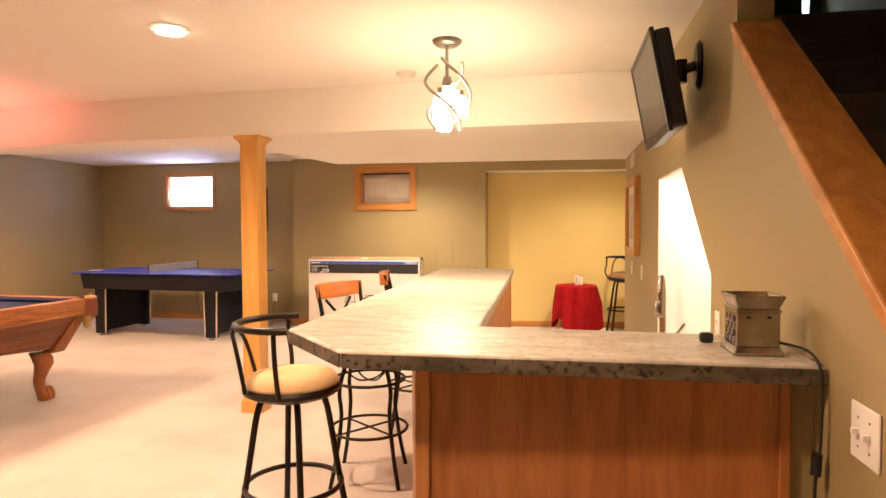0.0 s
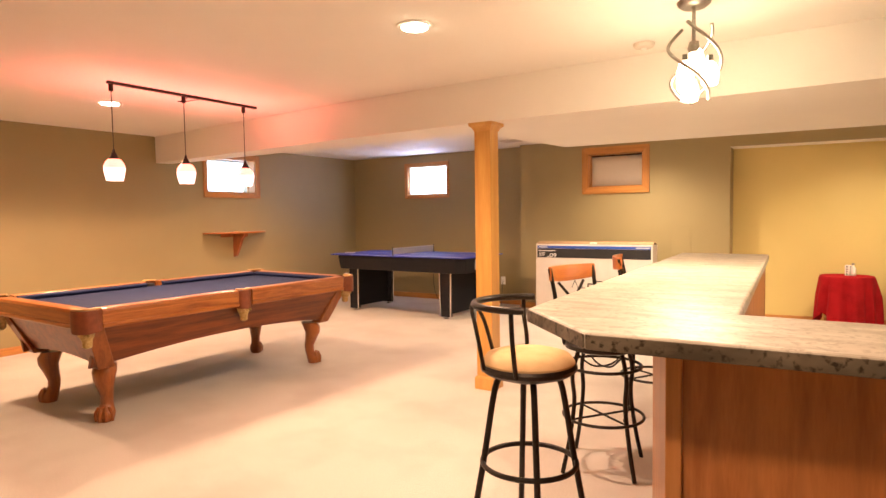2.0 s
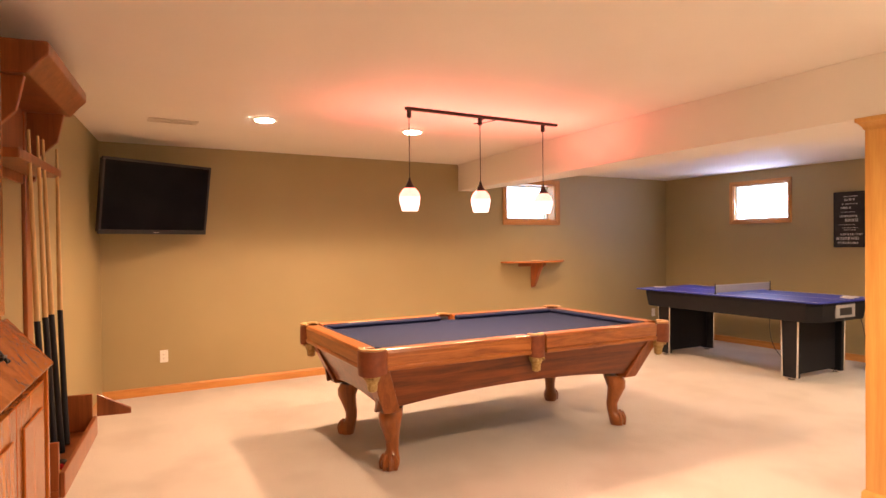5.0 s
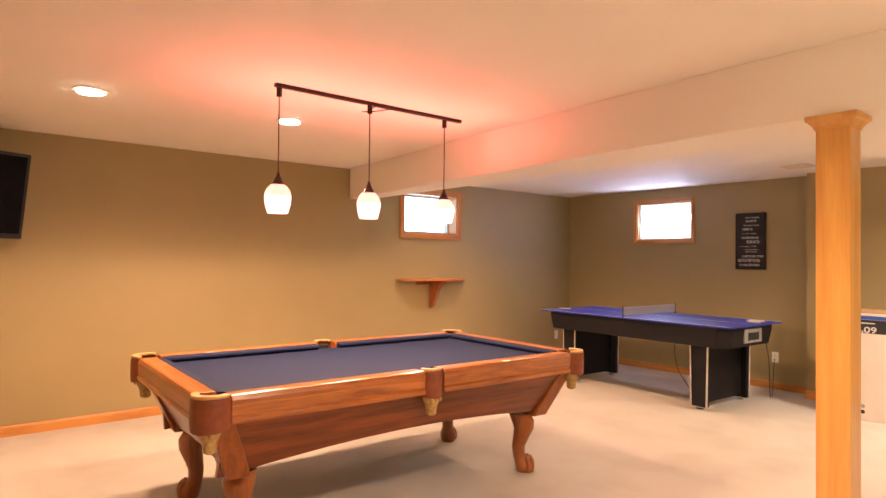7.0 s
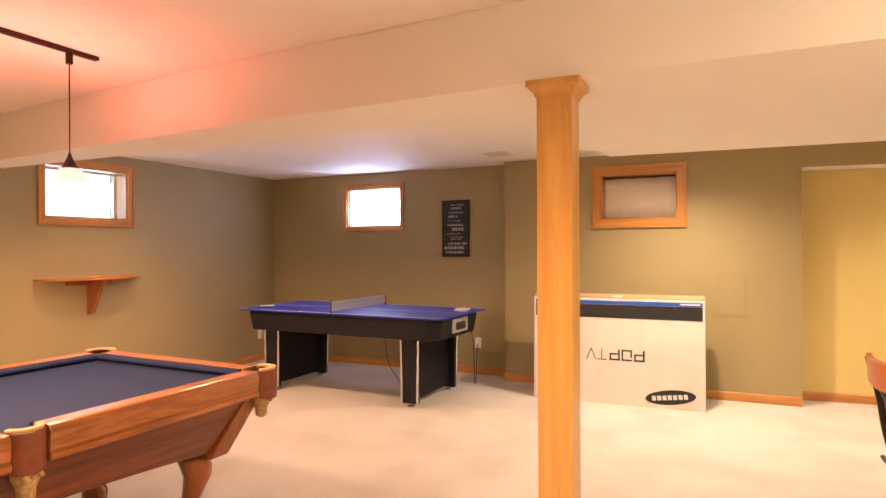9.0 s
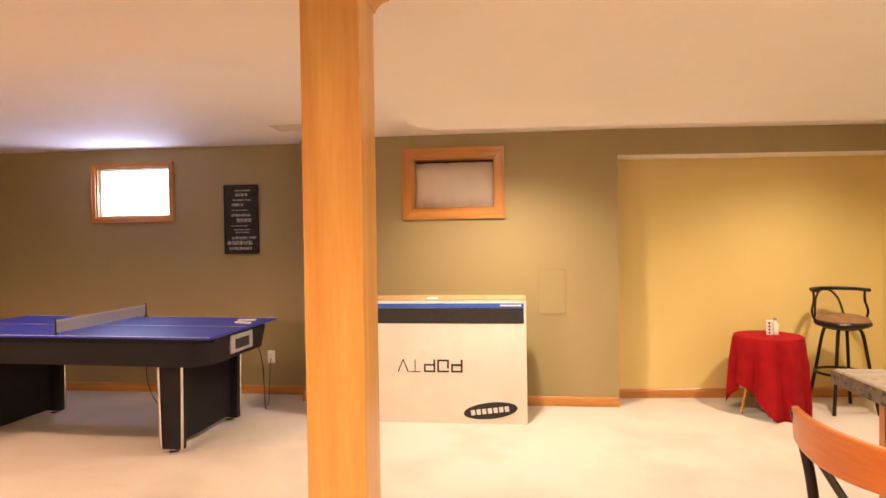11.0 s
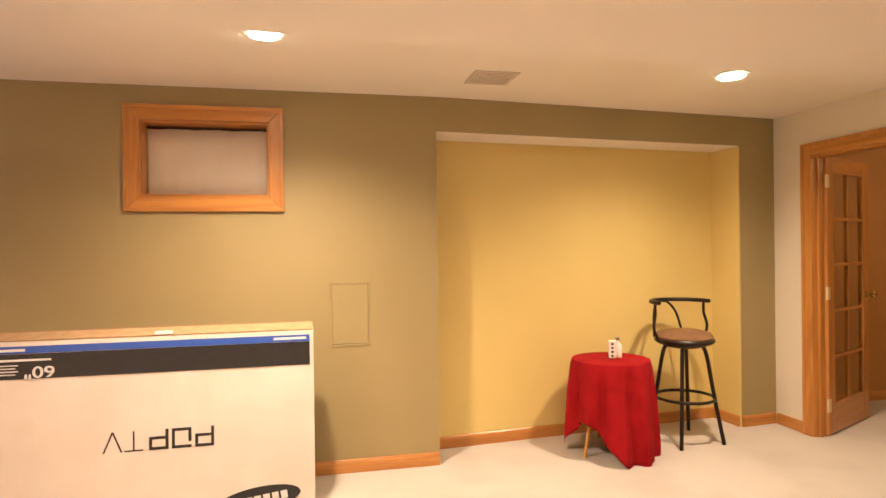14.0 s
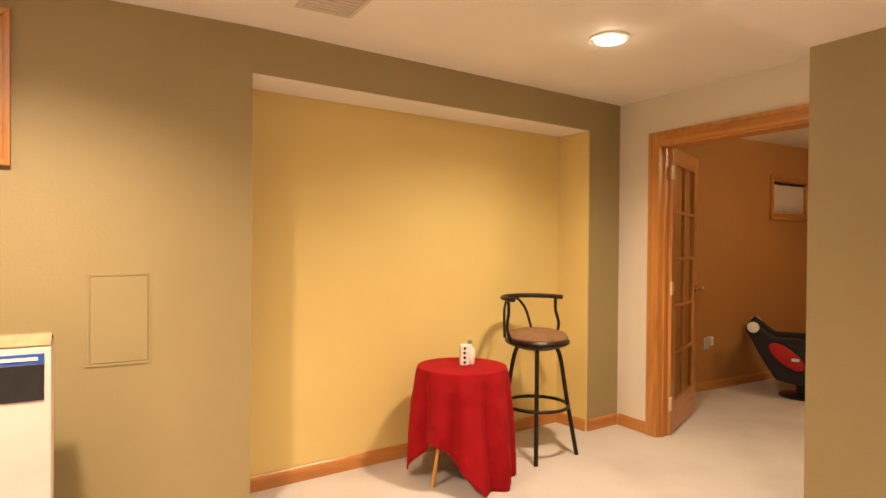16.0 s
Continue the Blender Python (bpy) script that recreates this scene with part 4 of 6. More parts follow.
def hoop_stool(m, cushion, label, seat_z=0.70, turn=45):
    ob = thing("bar_stool", label, "bar stool", m, STOOLS)
    for a in (turn, turn + 90, turn + 180, turn + 270):
        c, s = math.cos(radians(a)), math.sin(radians(a))
        bm = bmn()
        tube(bm, smooth_path([(0.105 * c, 0.105 * s, seat_z - 0.035), (0.140 * c, 0.140 * s, seat_z - 0.10), (0.187 * c, 0.187 * s, 0.32), (0.245 * c, 0.245 * s, 0.0)], 5), 0.0130, 10)
        part("leg", bm, "black_metal", ob, smooth=True)
    bm = bmn()
    tube(bm, circle(0.194, 0.30, 48), 0.011, 10, True)
    part("footrest_ring", bm, "black_metal", ob, smooth=True)
    bm = bmn()
    lathe(bm, [(0.10, seat_z - 0.055), (0.175, seat_z - 0.03), (0.197, seat_z - 0.015), (0.200, seat_z + 0.0), (0.190, seat_z + 0.012)], 40)
    part("seat_pan", bm, "black_metal", ob, smooth=True)
    bm = bmn()
    lathe(bm, [(0.188, seat_z + 0.004), (0.190, seat_z + 0.02), (0.172, seat_z + 0.045), (0.12, seat_z + 0.060), (0.04, seat_z + 0.066), (0.002, seat_z + 0.066)], 40)
    part("cushion", bm, cushion, ob, smooth=True)
    zt = seat_z + 0.255
    bm = bmn()
    arc = circle(0.207, zt, 30, -0.014, 0, 84, 276)
    tube(bm, arc, 0.0145, 10)
    part("back_hoop", bm, "black_metal", ob, smooth=True)
    for a in (98, 262):
        c, s = math.cos(radians(a)), math.sin(radians(a))
        bm = bmn()
        tube(bm, smooth_path([(0.192 * c, 0.192 * s, seat_z - 0.01), (0.225 * c, 0.225 * s, seat_z + 0.08), (0.205 * c - 0.012, 0.205 * s, seat_z + 0.17), (0.207 * c - 0.014, 0.207 * s, zt)], 6), 0.0095, 8)
        part("back_post", bm, "black_metal", ob, smooth=True)
    bm = bmn()
    pts = []
    for a, z in ((143, 0.0), (148, 0.10), (154, 0.175), (166, 0.230), (180, 0.243), (194, 0.230), (206, 0.175), (212, 0.10), (217, 0.0)):
        pts.append((0.204 * math.cos(radians(a)) - 0.12 * z, 0.204 * math.sin(radians(a)), seat_z + z))
    tube(bm, smooth_path(pts, 4), 0.0085, 8)
    part("back_arch", bm, "black_metal", ob, smooth=True)
    return ob


def lattice_stool(m, label, turn=45):
    ob = thing("bar_stool", label, "bar stool", m, STOOLS)
    sz = 0.66
    for a in (turn, turn + 90, turn + 180, turn + 270):
        c, s = math.cos(radians(a)), math.sin(radians(a))
        bm = bmn()
        tube(bm, smooth_path([(0.15 * c, 0.15 * s, sz - 0.03), (0.188 * c, 0.188 * s, 0.50), (0.178 * c, 0.178 * s, 0.36), (0.21 * c, 0.21 * s, 0.16), (0.25 * c, 0.25 * s, 0.0)], 6), 0.011, 10)
        part("leg", bm, "black_metal", ob, smooth=True)
    for r, z, nm in ((0.192, 0.535, "upper_ring"), (0.205, 0.27, "footrest_ring")):
        bm = bmn()
        tube(bm, circle(r, z, 44), 0.008, 8, True)
        part(nm, bm, "black_metal", ob, smooth=True)
    for a in (turn, turn + 90):
        c, s = math.cos(radians(a)), math.sin(radians(a))
        bm = bmn()
        tube(bm, [(0.20 * c, 0.20 * s, 0.27), (-0.20 * c, -0.20 * s, 0.27)], 0.006, 8)
        part("cross_brace", bm, "black_metal", ob, smooth=True)
        bm = bmn()
        tube(bm, smooth_path([(0.15 * c, 0.15 * s, 0.60), (0.06 * c, 0.06 * s, 0.535), (-0.06 * c, -0.06 * s, 0.535), (-0.15 * c, -0.15 * s, 0.60)], 5), 0.005, 6)
        part("scroll_brace", bm, "black_metal", ob, smooth=True)
    bm = bmn()
    lathe(bm, [(0.15, sz - 0.045), (0.195, sz - 0.03), (0.198, sz - 0.01), (0.19, sz)], 36)
    part("seat_pan", bm, "black_metal", ob, smooth=True)
    bm = bmn()
    lathe(bm, [(0.19, sz), (0.197, sz + 0.02), (0.18, sz + 0.045), (0.10, sz + 0.055), (0.002, sz + 0.057)], 36)
    part("cushion", bm, "black_fabric", ob, "black vinyl seat pad", smooth=True)
    zt = 1.045
    for s in (-1, 1):
        bm = bmn()
        tube(bm, smooth_path([(-0.13, s * 0.145, sz - 0.02), (-0.165, s * 0.16, sz + 0.12), (-0.185, s * 0.165, sz + 0.25), (-0.212, s * 0.172, zt - 0.01)], 6), 0.011, 10)
        part("back_post", bm, "black_metal", ob, smooth=True)
    for s in (-1, 1):
        bm = bmn()
        tube(bm, smooth_path([(-0.15, s * 0.12, sz + 0.05), (-0.195, 0.0, sz + 0.19), (-0.215, -s * 0.10, zt - 0.09)], 6), 0.008, 8)
        part("lattice_bar", bm, "black_metal", ob, smooth=True)
    bm = bmn()
    tube(bm, smooth_path([(-0.175, 0.165, sz + 0.055), (-0.205, 0.0, sz + 0.055), (-0.175, -0.165, sz + 0.055)], 6), 0.008, 8)
    part("lower_rail", bm, "black_metal", ob, smooth=True)
    bm = bmn()
    n = 14
    rows = []
    for i in range(n + 1):
        y = -0.18 + 0.36 * i / n
        x = -0.245 + 0.045 * (y / 0.18) ** 2
        hgt = 0.088 - 0.014 * (y / 0.18) ** 2
        rows.append([(x - 0.011, y, zt - hgt), (x + 0.011, y, zt - hgt), (x + 0.002, y, zt), (x - 0.016, y, zt)])
    vs = [[bm.verts.new(p) for p in r] for r in rows]
    for a, b in zip(vs, vs[1:]):
        for k in range(4):
            bm.faces.new((a[k], a[(k + 1) % 4], b[(k + 1) % 4], b[k]))
    bm.faces.new(vs[0][::-1])
    bm.faces.new(vs[-1])
    part("top_rail", bm, "rail_wood", ob, "curved cherry-stained wooden top rail", smooth=True, bevel=0.004)
    return ob


hoop_stool(pose(-0.862, 2.285, 0, 0, 0, 18), "tan_cushion", "black metal hoop-back swivel stool with tan cushion", 0.705, 15)
lattice_stool(pose(-0.805, 3.10, 0, 0, 0, -21), "black metal lattice-back stool with reddish wooden rail at the bar", 75)
lattice_stool(pose(-0.762, 4.03, 0, 0, 0, 14), "black metal lattice-back stool with reddish wooden rail at the bar")
hoop_stool(pose(0.96, 7.93, 0, 0, 0, -84), "brown_cushion", "black metal hoop-back stool with brown cushion in the alcove", 0.70)


# ---- pool table ----
def ring_section(bm, profs):
    """Joins closed cross-sections, given as lists of points, into one skin with end caps."""
    vs = [[bm.verts.new(p) for p in pr] for pr in profs]
    n = len(vs[0])
    for a, b in zip(vs, vs[1:]):
        for k in range(n):
            bm.faces.new((a[k], a[(k + 1) % n], b[(k + 1) % n], b[k]))
    bm.faces.new(vs[0][::-1])
    bm.faces.new(vs[-1])


pool = thing("pool_table", "oak pool table with slate-blue felt, leather pockets and claw feet", "pool table", pose(-4.225, 3.11, 0, 0, 0, -2.2))
HX, HY, PZ = 0.68, 1.185, 0.79
part("bed", boxes((-HX + 0.10, HX - 0.10, -HY + 0.10, HY - 0.10, PZ - 0.075, PZ - 0.040)), "felt", pool, "slate-blue felt bed")


def long_rail(x_sign, y0, y1):
    bm = bmn()
    sec = [(HX, PZ - 0.125), (HX + 0.006, PZ - 0.115), (HX + 0.006, PZ - 0.10), (HX - 0.004, PZ - 0.094), (HX, PZ - 0.086), (HX + 0.004, PZ - 0.022), (HX - 0.006, PZ - 0.004), (HX - 0.02, PZ), (HX - 0.095, PZ - 0.002), (HX - 0.10, PZ - 0.008), (HX - 0.10, PZ - 0.125)]
    ring_section(bm, [[(x_sign * x, y, z) for x, z in sec] for y in (y0, y1)])
    part("rail", bm, "pool_y", pool, bevel=0.003)
    bm = bmn()
    cs = [(HX - 0.10, PZ - 0.004), (HX - 0.145, PZ - 0.012), (HX - 0.148, PZ - 0.022), (HX - 0.125, PZ - 0.045), (HX - 0.10, PZ - 0.05)]
    ring_section(bm, [[(x_sign * x, y, z) for x, z in cs] for y in (y0 + 0.015, y1 - 0.015)])
    part("cushion", bm, "felt", pool)


def end_rail(y_sign, x0, x1):
    bm = bmn()
    sec = [(HY, PZ - 0.125), (HY + 0.006, PZ - 0.115), (HY + 0.006, PZ - 0.10), (HY - 0.004, PZ - 0.094), (HY, PZ - 0.086), (HY + 0.004, PZ - 0.022), (HY - 0.006, PZ - 0.004), (HY - 0.02, PZ), (HY - 0.095, PZ - 0.002), (HY - 0.10, PZ - 0.008), (HY - 0.10, PZ - 0.125)]
    ring_section(bm, [[(x, y_sign * y, z) for y, z in sec] for x in (x0, x1)])
    part("rail", bm, "pool_x", pool, bevel=0.003)
    bm = bmn()
    cs = [(HY - 0.10, PZ - 0.004), (HY - 0.145, PZ - 0.012), (HY - 0.148, PZ - 0.022), (HY - 0.125, PZ - 0.045), (HY - 0.10, PZ - 0.05)]
    ring_section(bm, [[(x, y_sign * y, z) for y, z in cs] for x in (x0 + 0.015, x1 - 0.015)])
    part("cushion", bm, "felt", pool)


for s in (-1, 1):
    long_rail(s, -HY + 0.125, -0.062)
    long_rail(s, 0.062, HY - 0.125)
    end_rail(s, -HX + 0.125, HX - 0.125)


def pocket(x, y, a, corner):
    """A leather shield pocket: tan casting on top, fluted apron outside, netting below."""
    ob = part("pocket", bmn_pocket(corner), "leather", pool, "brown leather shield pocket", smooth=True, m=pose(x, y, 0, 0, 0, a))
    bm = bmn()
    r = 0.085 if corner else 0.062
    outer = [(r * math.cos(radians(t)), r * math.sin(radians(t))) for t in range(-90, 91, 15)]
    inner = [(0.62 * r * math.cos(radians(t)) - 0.004, 0.62 * r * math.sin(radians(t))) for t in range(90, -91, -15)]
    prism(bm, [(px, py, PZ - 0.004) for px, py in outer + inner], (0, 0, 0.013))
    part("pocket_iron", bm, "pocket_iron", ob, bevel=0.004)
    bm = bmn()
    lathe(bm, [(0.56 * r, PZ - 0.10), (0.56 * r, PZ - 0.02)], 16, pose(-0.008, 0, 0))
    part("pocket_mouth", bm, "ink", ob)
    bm = bmn()
    off = 0.01 if corner else 0.012
    lathe(bm, [(0.012, PZ - 0.245), (0.028, PZ - 0.235), (0.030, PZ - 0.20), (0.045, PZ - 0.165), (0.048, PZ - 0.13)], 12, pose(off, 0, 0))
    part("netting", bm, "gold_fringe", ob, smooth=True)
    for k in (-1, 0, 1):
        bm = bmn()
        lathe(bm, [(0.002, -0.012), (0.010, -0.004), (0.010, 0.004), (0.002, 0.012)], 8, pose(off + 0.045, k * 0.026, PZ - 0.155))
        part("bead", bm, "gold_fringe", ob, smooth=True)


def bmn_pocket(corner):
    bm = bmn()
    r = 0.088 if corner else 0.066
    steps = 28
    rows = []
    span = 92 if corner else 84
    for z, k in ((PZ - 0.006, 0.97), (PZ - 0.03, 1.0), (PZ - 0.10, 1.0), (PZ - 0.135, 0.97)):
        ring = []
        for i in range(steps + 1):
            t = radians(-span + 2 * span * i / steps)
            f = r * k * (1 + 0.004 * math.cos(i * math.pi))
            zz = z - (0.012 * math.cos(t) if z < PZ - 0.12 else 0)
            ring.append(bm.verts.new((f * math.cos(t), f * math.sin(t), zz)))
        rows.append(ring)
    back = [[bm.verts.new(v.co * 0.9 + Vector((0, 0, v.co.z * 0.1))) for v in ring] for ring in rows]
    for grid in (rows, back):
        for a, b in zip(grid, grid[1:]):
            for i in range(steps):
                bm.faces.new((a[i], a[i + 1], b[i + 1], b[i]))
    for a, b in ((rows[0], back[0]), (rows[-1], back[-1])):
        for i in range(steps):
            bm.faces.new((a[i], a[i + 1], b[i + 1], b[i]))
    for i in (0, steps):
        for k in range(3):
            bm.faces.new((rows[k][i], rows[k + 1][i], back[k + 1][i], back[k][i]))
    return bm


for sx in (-1, 1):
    for sy in (-1, 1):
        pocket(sx * (HX - 0.06), sy * (HY - 0.06), math.degrees(math.atan2(sy, sx)), True)
    pocket(sx * (HX - 0.045), 0, 0 if sx > 0 else 180, False)

# sloping aprons with an arched lower edge
def apron_long(s):
    bm = bmn()
    n = 16
    secs = []
    for i in range(n + 1):
        y = -1.06 + 2.12 * i / n
        low = 0.385 + 0.075 * (1 - (y / 1.06) ** 2)
        xo, xi = HX - 0.055, HX - 0.055 - 0.135 * (0.665 - low) / 0.28
        secs.append([(s * xo, y, 0.664), (s * xi, y, low), (s * (xi - 0.03), y, low), (s * (xo - 0.06), y, 0.664)])
    ring_section(bm, secs)
    part("apron", bm, "pool_dark_shaded", pool, bevel=0.003)


def apron_end(s):
    bm = bmn()
    n = 10
    secs = []
    for i in range(n + 1):
        x = -0.50 + 1.0 * i / n
        low = 0.385 + 0.05 * (1 - (x / 0.50) ** 2)
        yo, yi = HY - 0.055, HY - 0.055 - 0.135 * (0.665 - low) / 0.28
        secs.append([(x, s * yo, 0.664), (x, s * yi, low), (x, s * (yi - 0.03), low), (x, s * (yo - 0.06), 0.664)])
    ring_section(bm, secs)
    part("apron", bm, "pool_dark_shaded", pool, bevel=0.003)


for s in (-1, 1):
    apron_long(s)
    apron_end(s)
    for s2 in (-1, 1):
        bm = bmn()
        ring_section(bm, [[(s * (HX - 0.04 - d + e), s2 * (HY - 0.04 - d + f), z) for e, f in ((0, 0), (0, -0.11), (-0.11, -0.11), (-0.11, 0))] for d, z in ((0.008, 0.664), (0.125, 0.375))])
        part("corner_block", bm, "pool_z", pool, bevel=0.006)
        # cabriole leg with a ball foot
        bm = bmn()
        secs = []
        for z, out, r in ((0.375, 0.0, 0.070), (0.33, 0.016, 0.075), (0.28, 0.022, 0.066), (0.22, 0.010, 0.052), (0.16, -0.002, 0.042), (0.11, 0.0, 0.040), (0.085, 0.010, 0.048), (0.06, 0.022, 0.060), (0.03, 0.026, 0.060), (0.0, 0.022, 0.046)):
            cx, cy = s * (HX - 0.30 + out), s2 * (HY - 0.275 + out)
            secs.append([(cx + r * math.cos(2 * math.pi * k / 16), cy + r * math.sin(2 * math.pi * k / 16), z) for k in range(16)])
        ring_section(bm, secs)
        leg = part("leg", bm, "pool_z", pool, smooth=True)
        for a in (-60, -20, 20, 60):
            b0 = math.degrees(math.atan2(s2, s)) + a
            cx, cy = s * (HX - 0.30 + 0.024), s2 * (HY - 0.275 + 0.024)
            bm = bmn()
            tube(bm, smooth_path([(cx + 0.036 * math.cos(radians(b0)), cy + 0.036 * math.sin(radians(b0)), 0.095), (cx + 0.058 * math.cos(radians(b0)), cy + 0.058 * math.sin(radians(b0)), 0.055), (cx + 0.054 * math.cos(radians(b0)), cy + 0.054 * math.sin(radians(b0)), 0.008)], 4), 0.013, 8)
            part("claw", bm, "pool_z", leg, smooth=True)

# ---- combined hockey and ping-pong table ----
game = thing("game_table", "black air hockey table with blue ping-pong top and net", "game table", pose(-4.675, 6.94, 0, 0, 0, -2.5))
GX, GY, GZ = 1.14, 0.50, 0.80


def oct_outline(hx, hy, c):
    return [(-hx + c, -hy), (hx - c, -hy), (hx, -hy + c), (hx, hy - c), (hx - c, hy), (-hx + c, hy), (-hx, hy - c), (-hx, -hy + c)]


bm = bmn()
prism(bm, [(x, y, GZ - 0.014) for x, y in oct_outline(GX, GY, 0.02)], (0, 0, 0.014))
part("playing_top", bm, "blue_top", game, "glossy blue ping-pong top", bevel=0.003)
part("side_line", boxes((-GX + 0.01, GX - 0.01, -GY + 0.008, -GY + 0.02, GZ + 0.0005, GZ + 0.0015), (-GX + 0.01, GX - 0.01, GY - 0.02, GY - 0.008, GZ + 0.0005, GZ + 0.0015)), "white_ink", game)
part("centre_line", boxes((-GX + 0.01, GX - 0.01, -0.004, 0.004, GZ + 0.0005, GZ + 0.0015)), "white_ink", game)
bm = bmn()
ring_section(bm, [[(x, y, z) for x, y in oct_outline(hx, hy, 0.10)] for z, hx, hy in ((GZ - 0.015, GX - 0.05, GY - 0.035), (GZ - 0.05, GX - 0.045, GY - 0.03), (GZ - 0.205, GX - 0.07, GY - 0.05))])
part("cabinet", bm, "black_matte", game, bevel=0.006)
for s in (-1, 1):
    part("goal_plate", boxes((s * (GX - 0.05) - 0.008, s * (GX - 0.05) + 0.008, -0.16, 0.16, GZ - 0.17, GZ - 0.04)), "grey_plastic", game, bevel=0.006)
    part("goal_slot", boxes((s * (GX - 0.043) - 0.003, s * (GX - 0.043) + 0.003, -0.10, 0.10, GZ - 0.145, GZ - 0.075)), "ink", game)
    x0 = s * 0.785
    leg = part("leg_panel", boxes((x0 - 0.02, x0 + 0.02, -0.34, 0.34, 0.055, GZ - 0.206)), "black_matte", game, bevel=0.004)
    for t in (-1, 1):
        bm = bmn()
        prism(bm, [(x0 - 0.075, t * 0.385, 0.03), (x0 + 0.075, t * 0.385, 0.03), (x0 + 0.085, t * 0.385, GZ - 0.206), (x0 - 0.085, t * 0.385, GZ - 0.206)], (0, -t * 0.045, 0))
        part("leg", bm, "black_matte", game, bevel=0.004)
        for u in (-1, 1):
            bm = bmn()
            tube(bm, [(x0 + u * 0.076, t * 0.392, 0.03), (x0 + u * 0.086, t * 0.392, GZ - 0.207)], 0.010, 10)
            part("chrome_strip", bm, "chrome", game, smooth=True)
        bm = bmn()
        lathe(bm, [(0.034, 0.0), (0.034, 0.014), (0.012, 0.02), (0.012, 0.045)], 16, pose(x0, t * 0.365, 0))
        part("leveller_foot", bm, "chrome", game, smooth=True)
net = thing("table_net", "white ping-pong net on two black posts", "net", pose(-4.675, 6.94, GZ, 0, 0, -2.5))
part("net_mesh", boxes((-0.0015, 0.0015, -0.46, 0.46, 0.015, 0.088)), "net", net)
part("net_band", boxes((-0.004, 0.004, -0.46, 0.46, 0.088, 0.10)), "white_ink", net)
for t in (-1, 1):
    bm = bmn()
    lathe(bm, [(0.012, 0.0), (0.012, 0.012), (0.006, 0.016), (0.006, 0.112)], 10, pose(0, t * 0.47, 0.001))
    part("net_post", bm, "black_plastic", net)
for px, py, r in ((0.98, 0.30, 5), (1.02, 0.16, -20), (-1.02, -0.20, 30)):
    pd = thing("score_slide", "small white plastic score slide on the table end", "counter", pose(-4.675, 6.94, GZ, 0, 0, -2.5) @ pose(px, py, 0.0005, 0, 0, r), "score slides")
    part("plate", boxes((-0.07, 0.07, -0.02, 0.02, 0, 0.012)), "white_plastic", pd, bevel=0.004)
cable = thing("table_power_cord", "black power cord from the table to the wall outlet", "cord", Matrix())
bm = bmn()
tube(bm, smooth_path([(-3.62, 7.25, 0.60), (-3.66, 7.42, 0.40), (-3.70, 7.55, 0.03), (-3.78, 7.8, 0.006), (-3.85, 7.98, 0.03), (-3.867, 8.05, 0.25), (-3.867, 8.07, 0.335)], 6), 0.004, 8)
part("cable", bm, "black_plastic", cable, smooth=True)
cable2 = thing("hanging_cord", "black cord hanging under the hockey table", "cord", Matrix())
bm = bmn()
tube(bm, smooth_path([(-4.62, 7.36, 0.60), (-4.61, 7.33, 0.35), (-4.56, 7.32, 0.18), (-4.48, 7.30, 0.09), (-4.42, 7.29, 0.02)], 6), 0.004, 8)
part("cable", bm, "black_plastic", cable2, smooth=True)


# ---- the big carton ----
def letters(body, size, m, material, parent, name="lettering", bold=0.0, squash=1.0):
    data = bpy.data.curves.new(name, "FONT")
    data.body, data.size, data.align_x, data.align_y, data.extrude, data.offset = body, size, "CENTER", "CENTER", 0.0008, bold
    tmp = bpy.data.objects.new(name, data)
    mesh = bpy.data.meshes.new_from_object(tmp)
    bpy.data.objects.remove(tmp)
    mesh.materials.append(M[material])
    ob = new(name, mesh)
    ob.parent = parent
    ob.matrix_basis = m @ Matrix.Diagonal((squash, 1, 1, 1))
    return ob


carton = thing("tv_carton", "large white flat-screen carton standing upside down, flaps taped", "box", pose(-2.283, 7.335, 0, -1.5, 0, 0.6))
CW, CH, CD = 1.475, 0.937, 0.24
part("carton_body", boxes((-CW / 2, CW / 2, 0, CD, 0, CH)), "card", carton, bevel=0.004)
for k, (a, b, y0, y1, tilt) in enumerate(((-CW / 2, CW / 2, 0.0, CD * 0.49, 13.0), (-CW / 2, CW / 2, CD * 0.51, CD, -4.0))):
    bm = boxes((a + 0.003, b - 0.003, 0, (y1 - y0), 0, 0.005))
    part("flap", bm, "kraft", carton, "brown cardboard flap edge", m=pose(0, y0, CH + 0.001, tilt if k == 0 else 0, 0, 0) if k == 0 else pose(0, y1, CH + 0.001, 0, 0, 180) @ pose(0, 0, 0, 15, 0, 0))
part("band", boxes((-CW / 2 + 0.02, CW / 2 - 0.02, -0.0025, -0.0012, CH - 0.175, CH - 0.058)), "ink", carton, "printed black band")
part("stripe", boxes((-CW / 2 + 0.02, CW / 2 - 0.02, -0.0025, -0.0012, CH - 0.056, CH - 0.022)), "blue_ink", carton, "printed blue stripe")
up = pose(0, 0, 0, 90, 0, 0) @ pose(0, 0, 0, 0, 0, 180)
word = pose(0.25, -0.0012, 0.485) @ pose(0, 0, 0, 0, 180, 0)


def stroke(x0, x1, z0, z1):
    part("letter_stroke", boxes((x0, x1, 0.0, 0.0012, z0, z1)), "ink", carton, m=word)


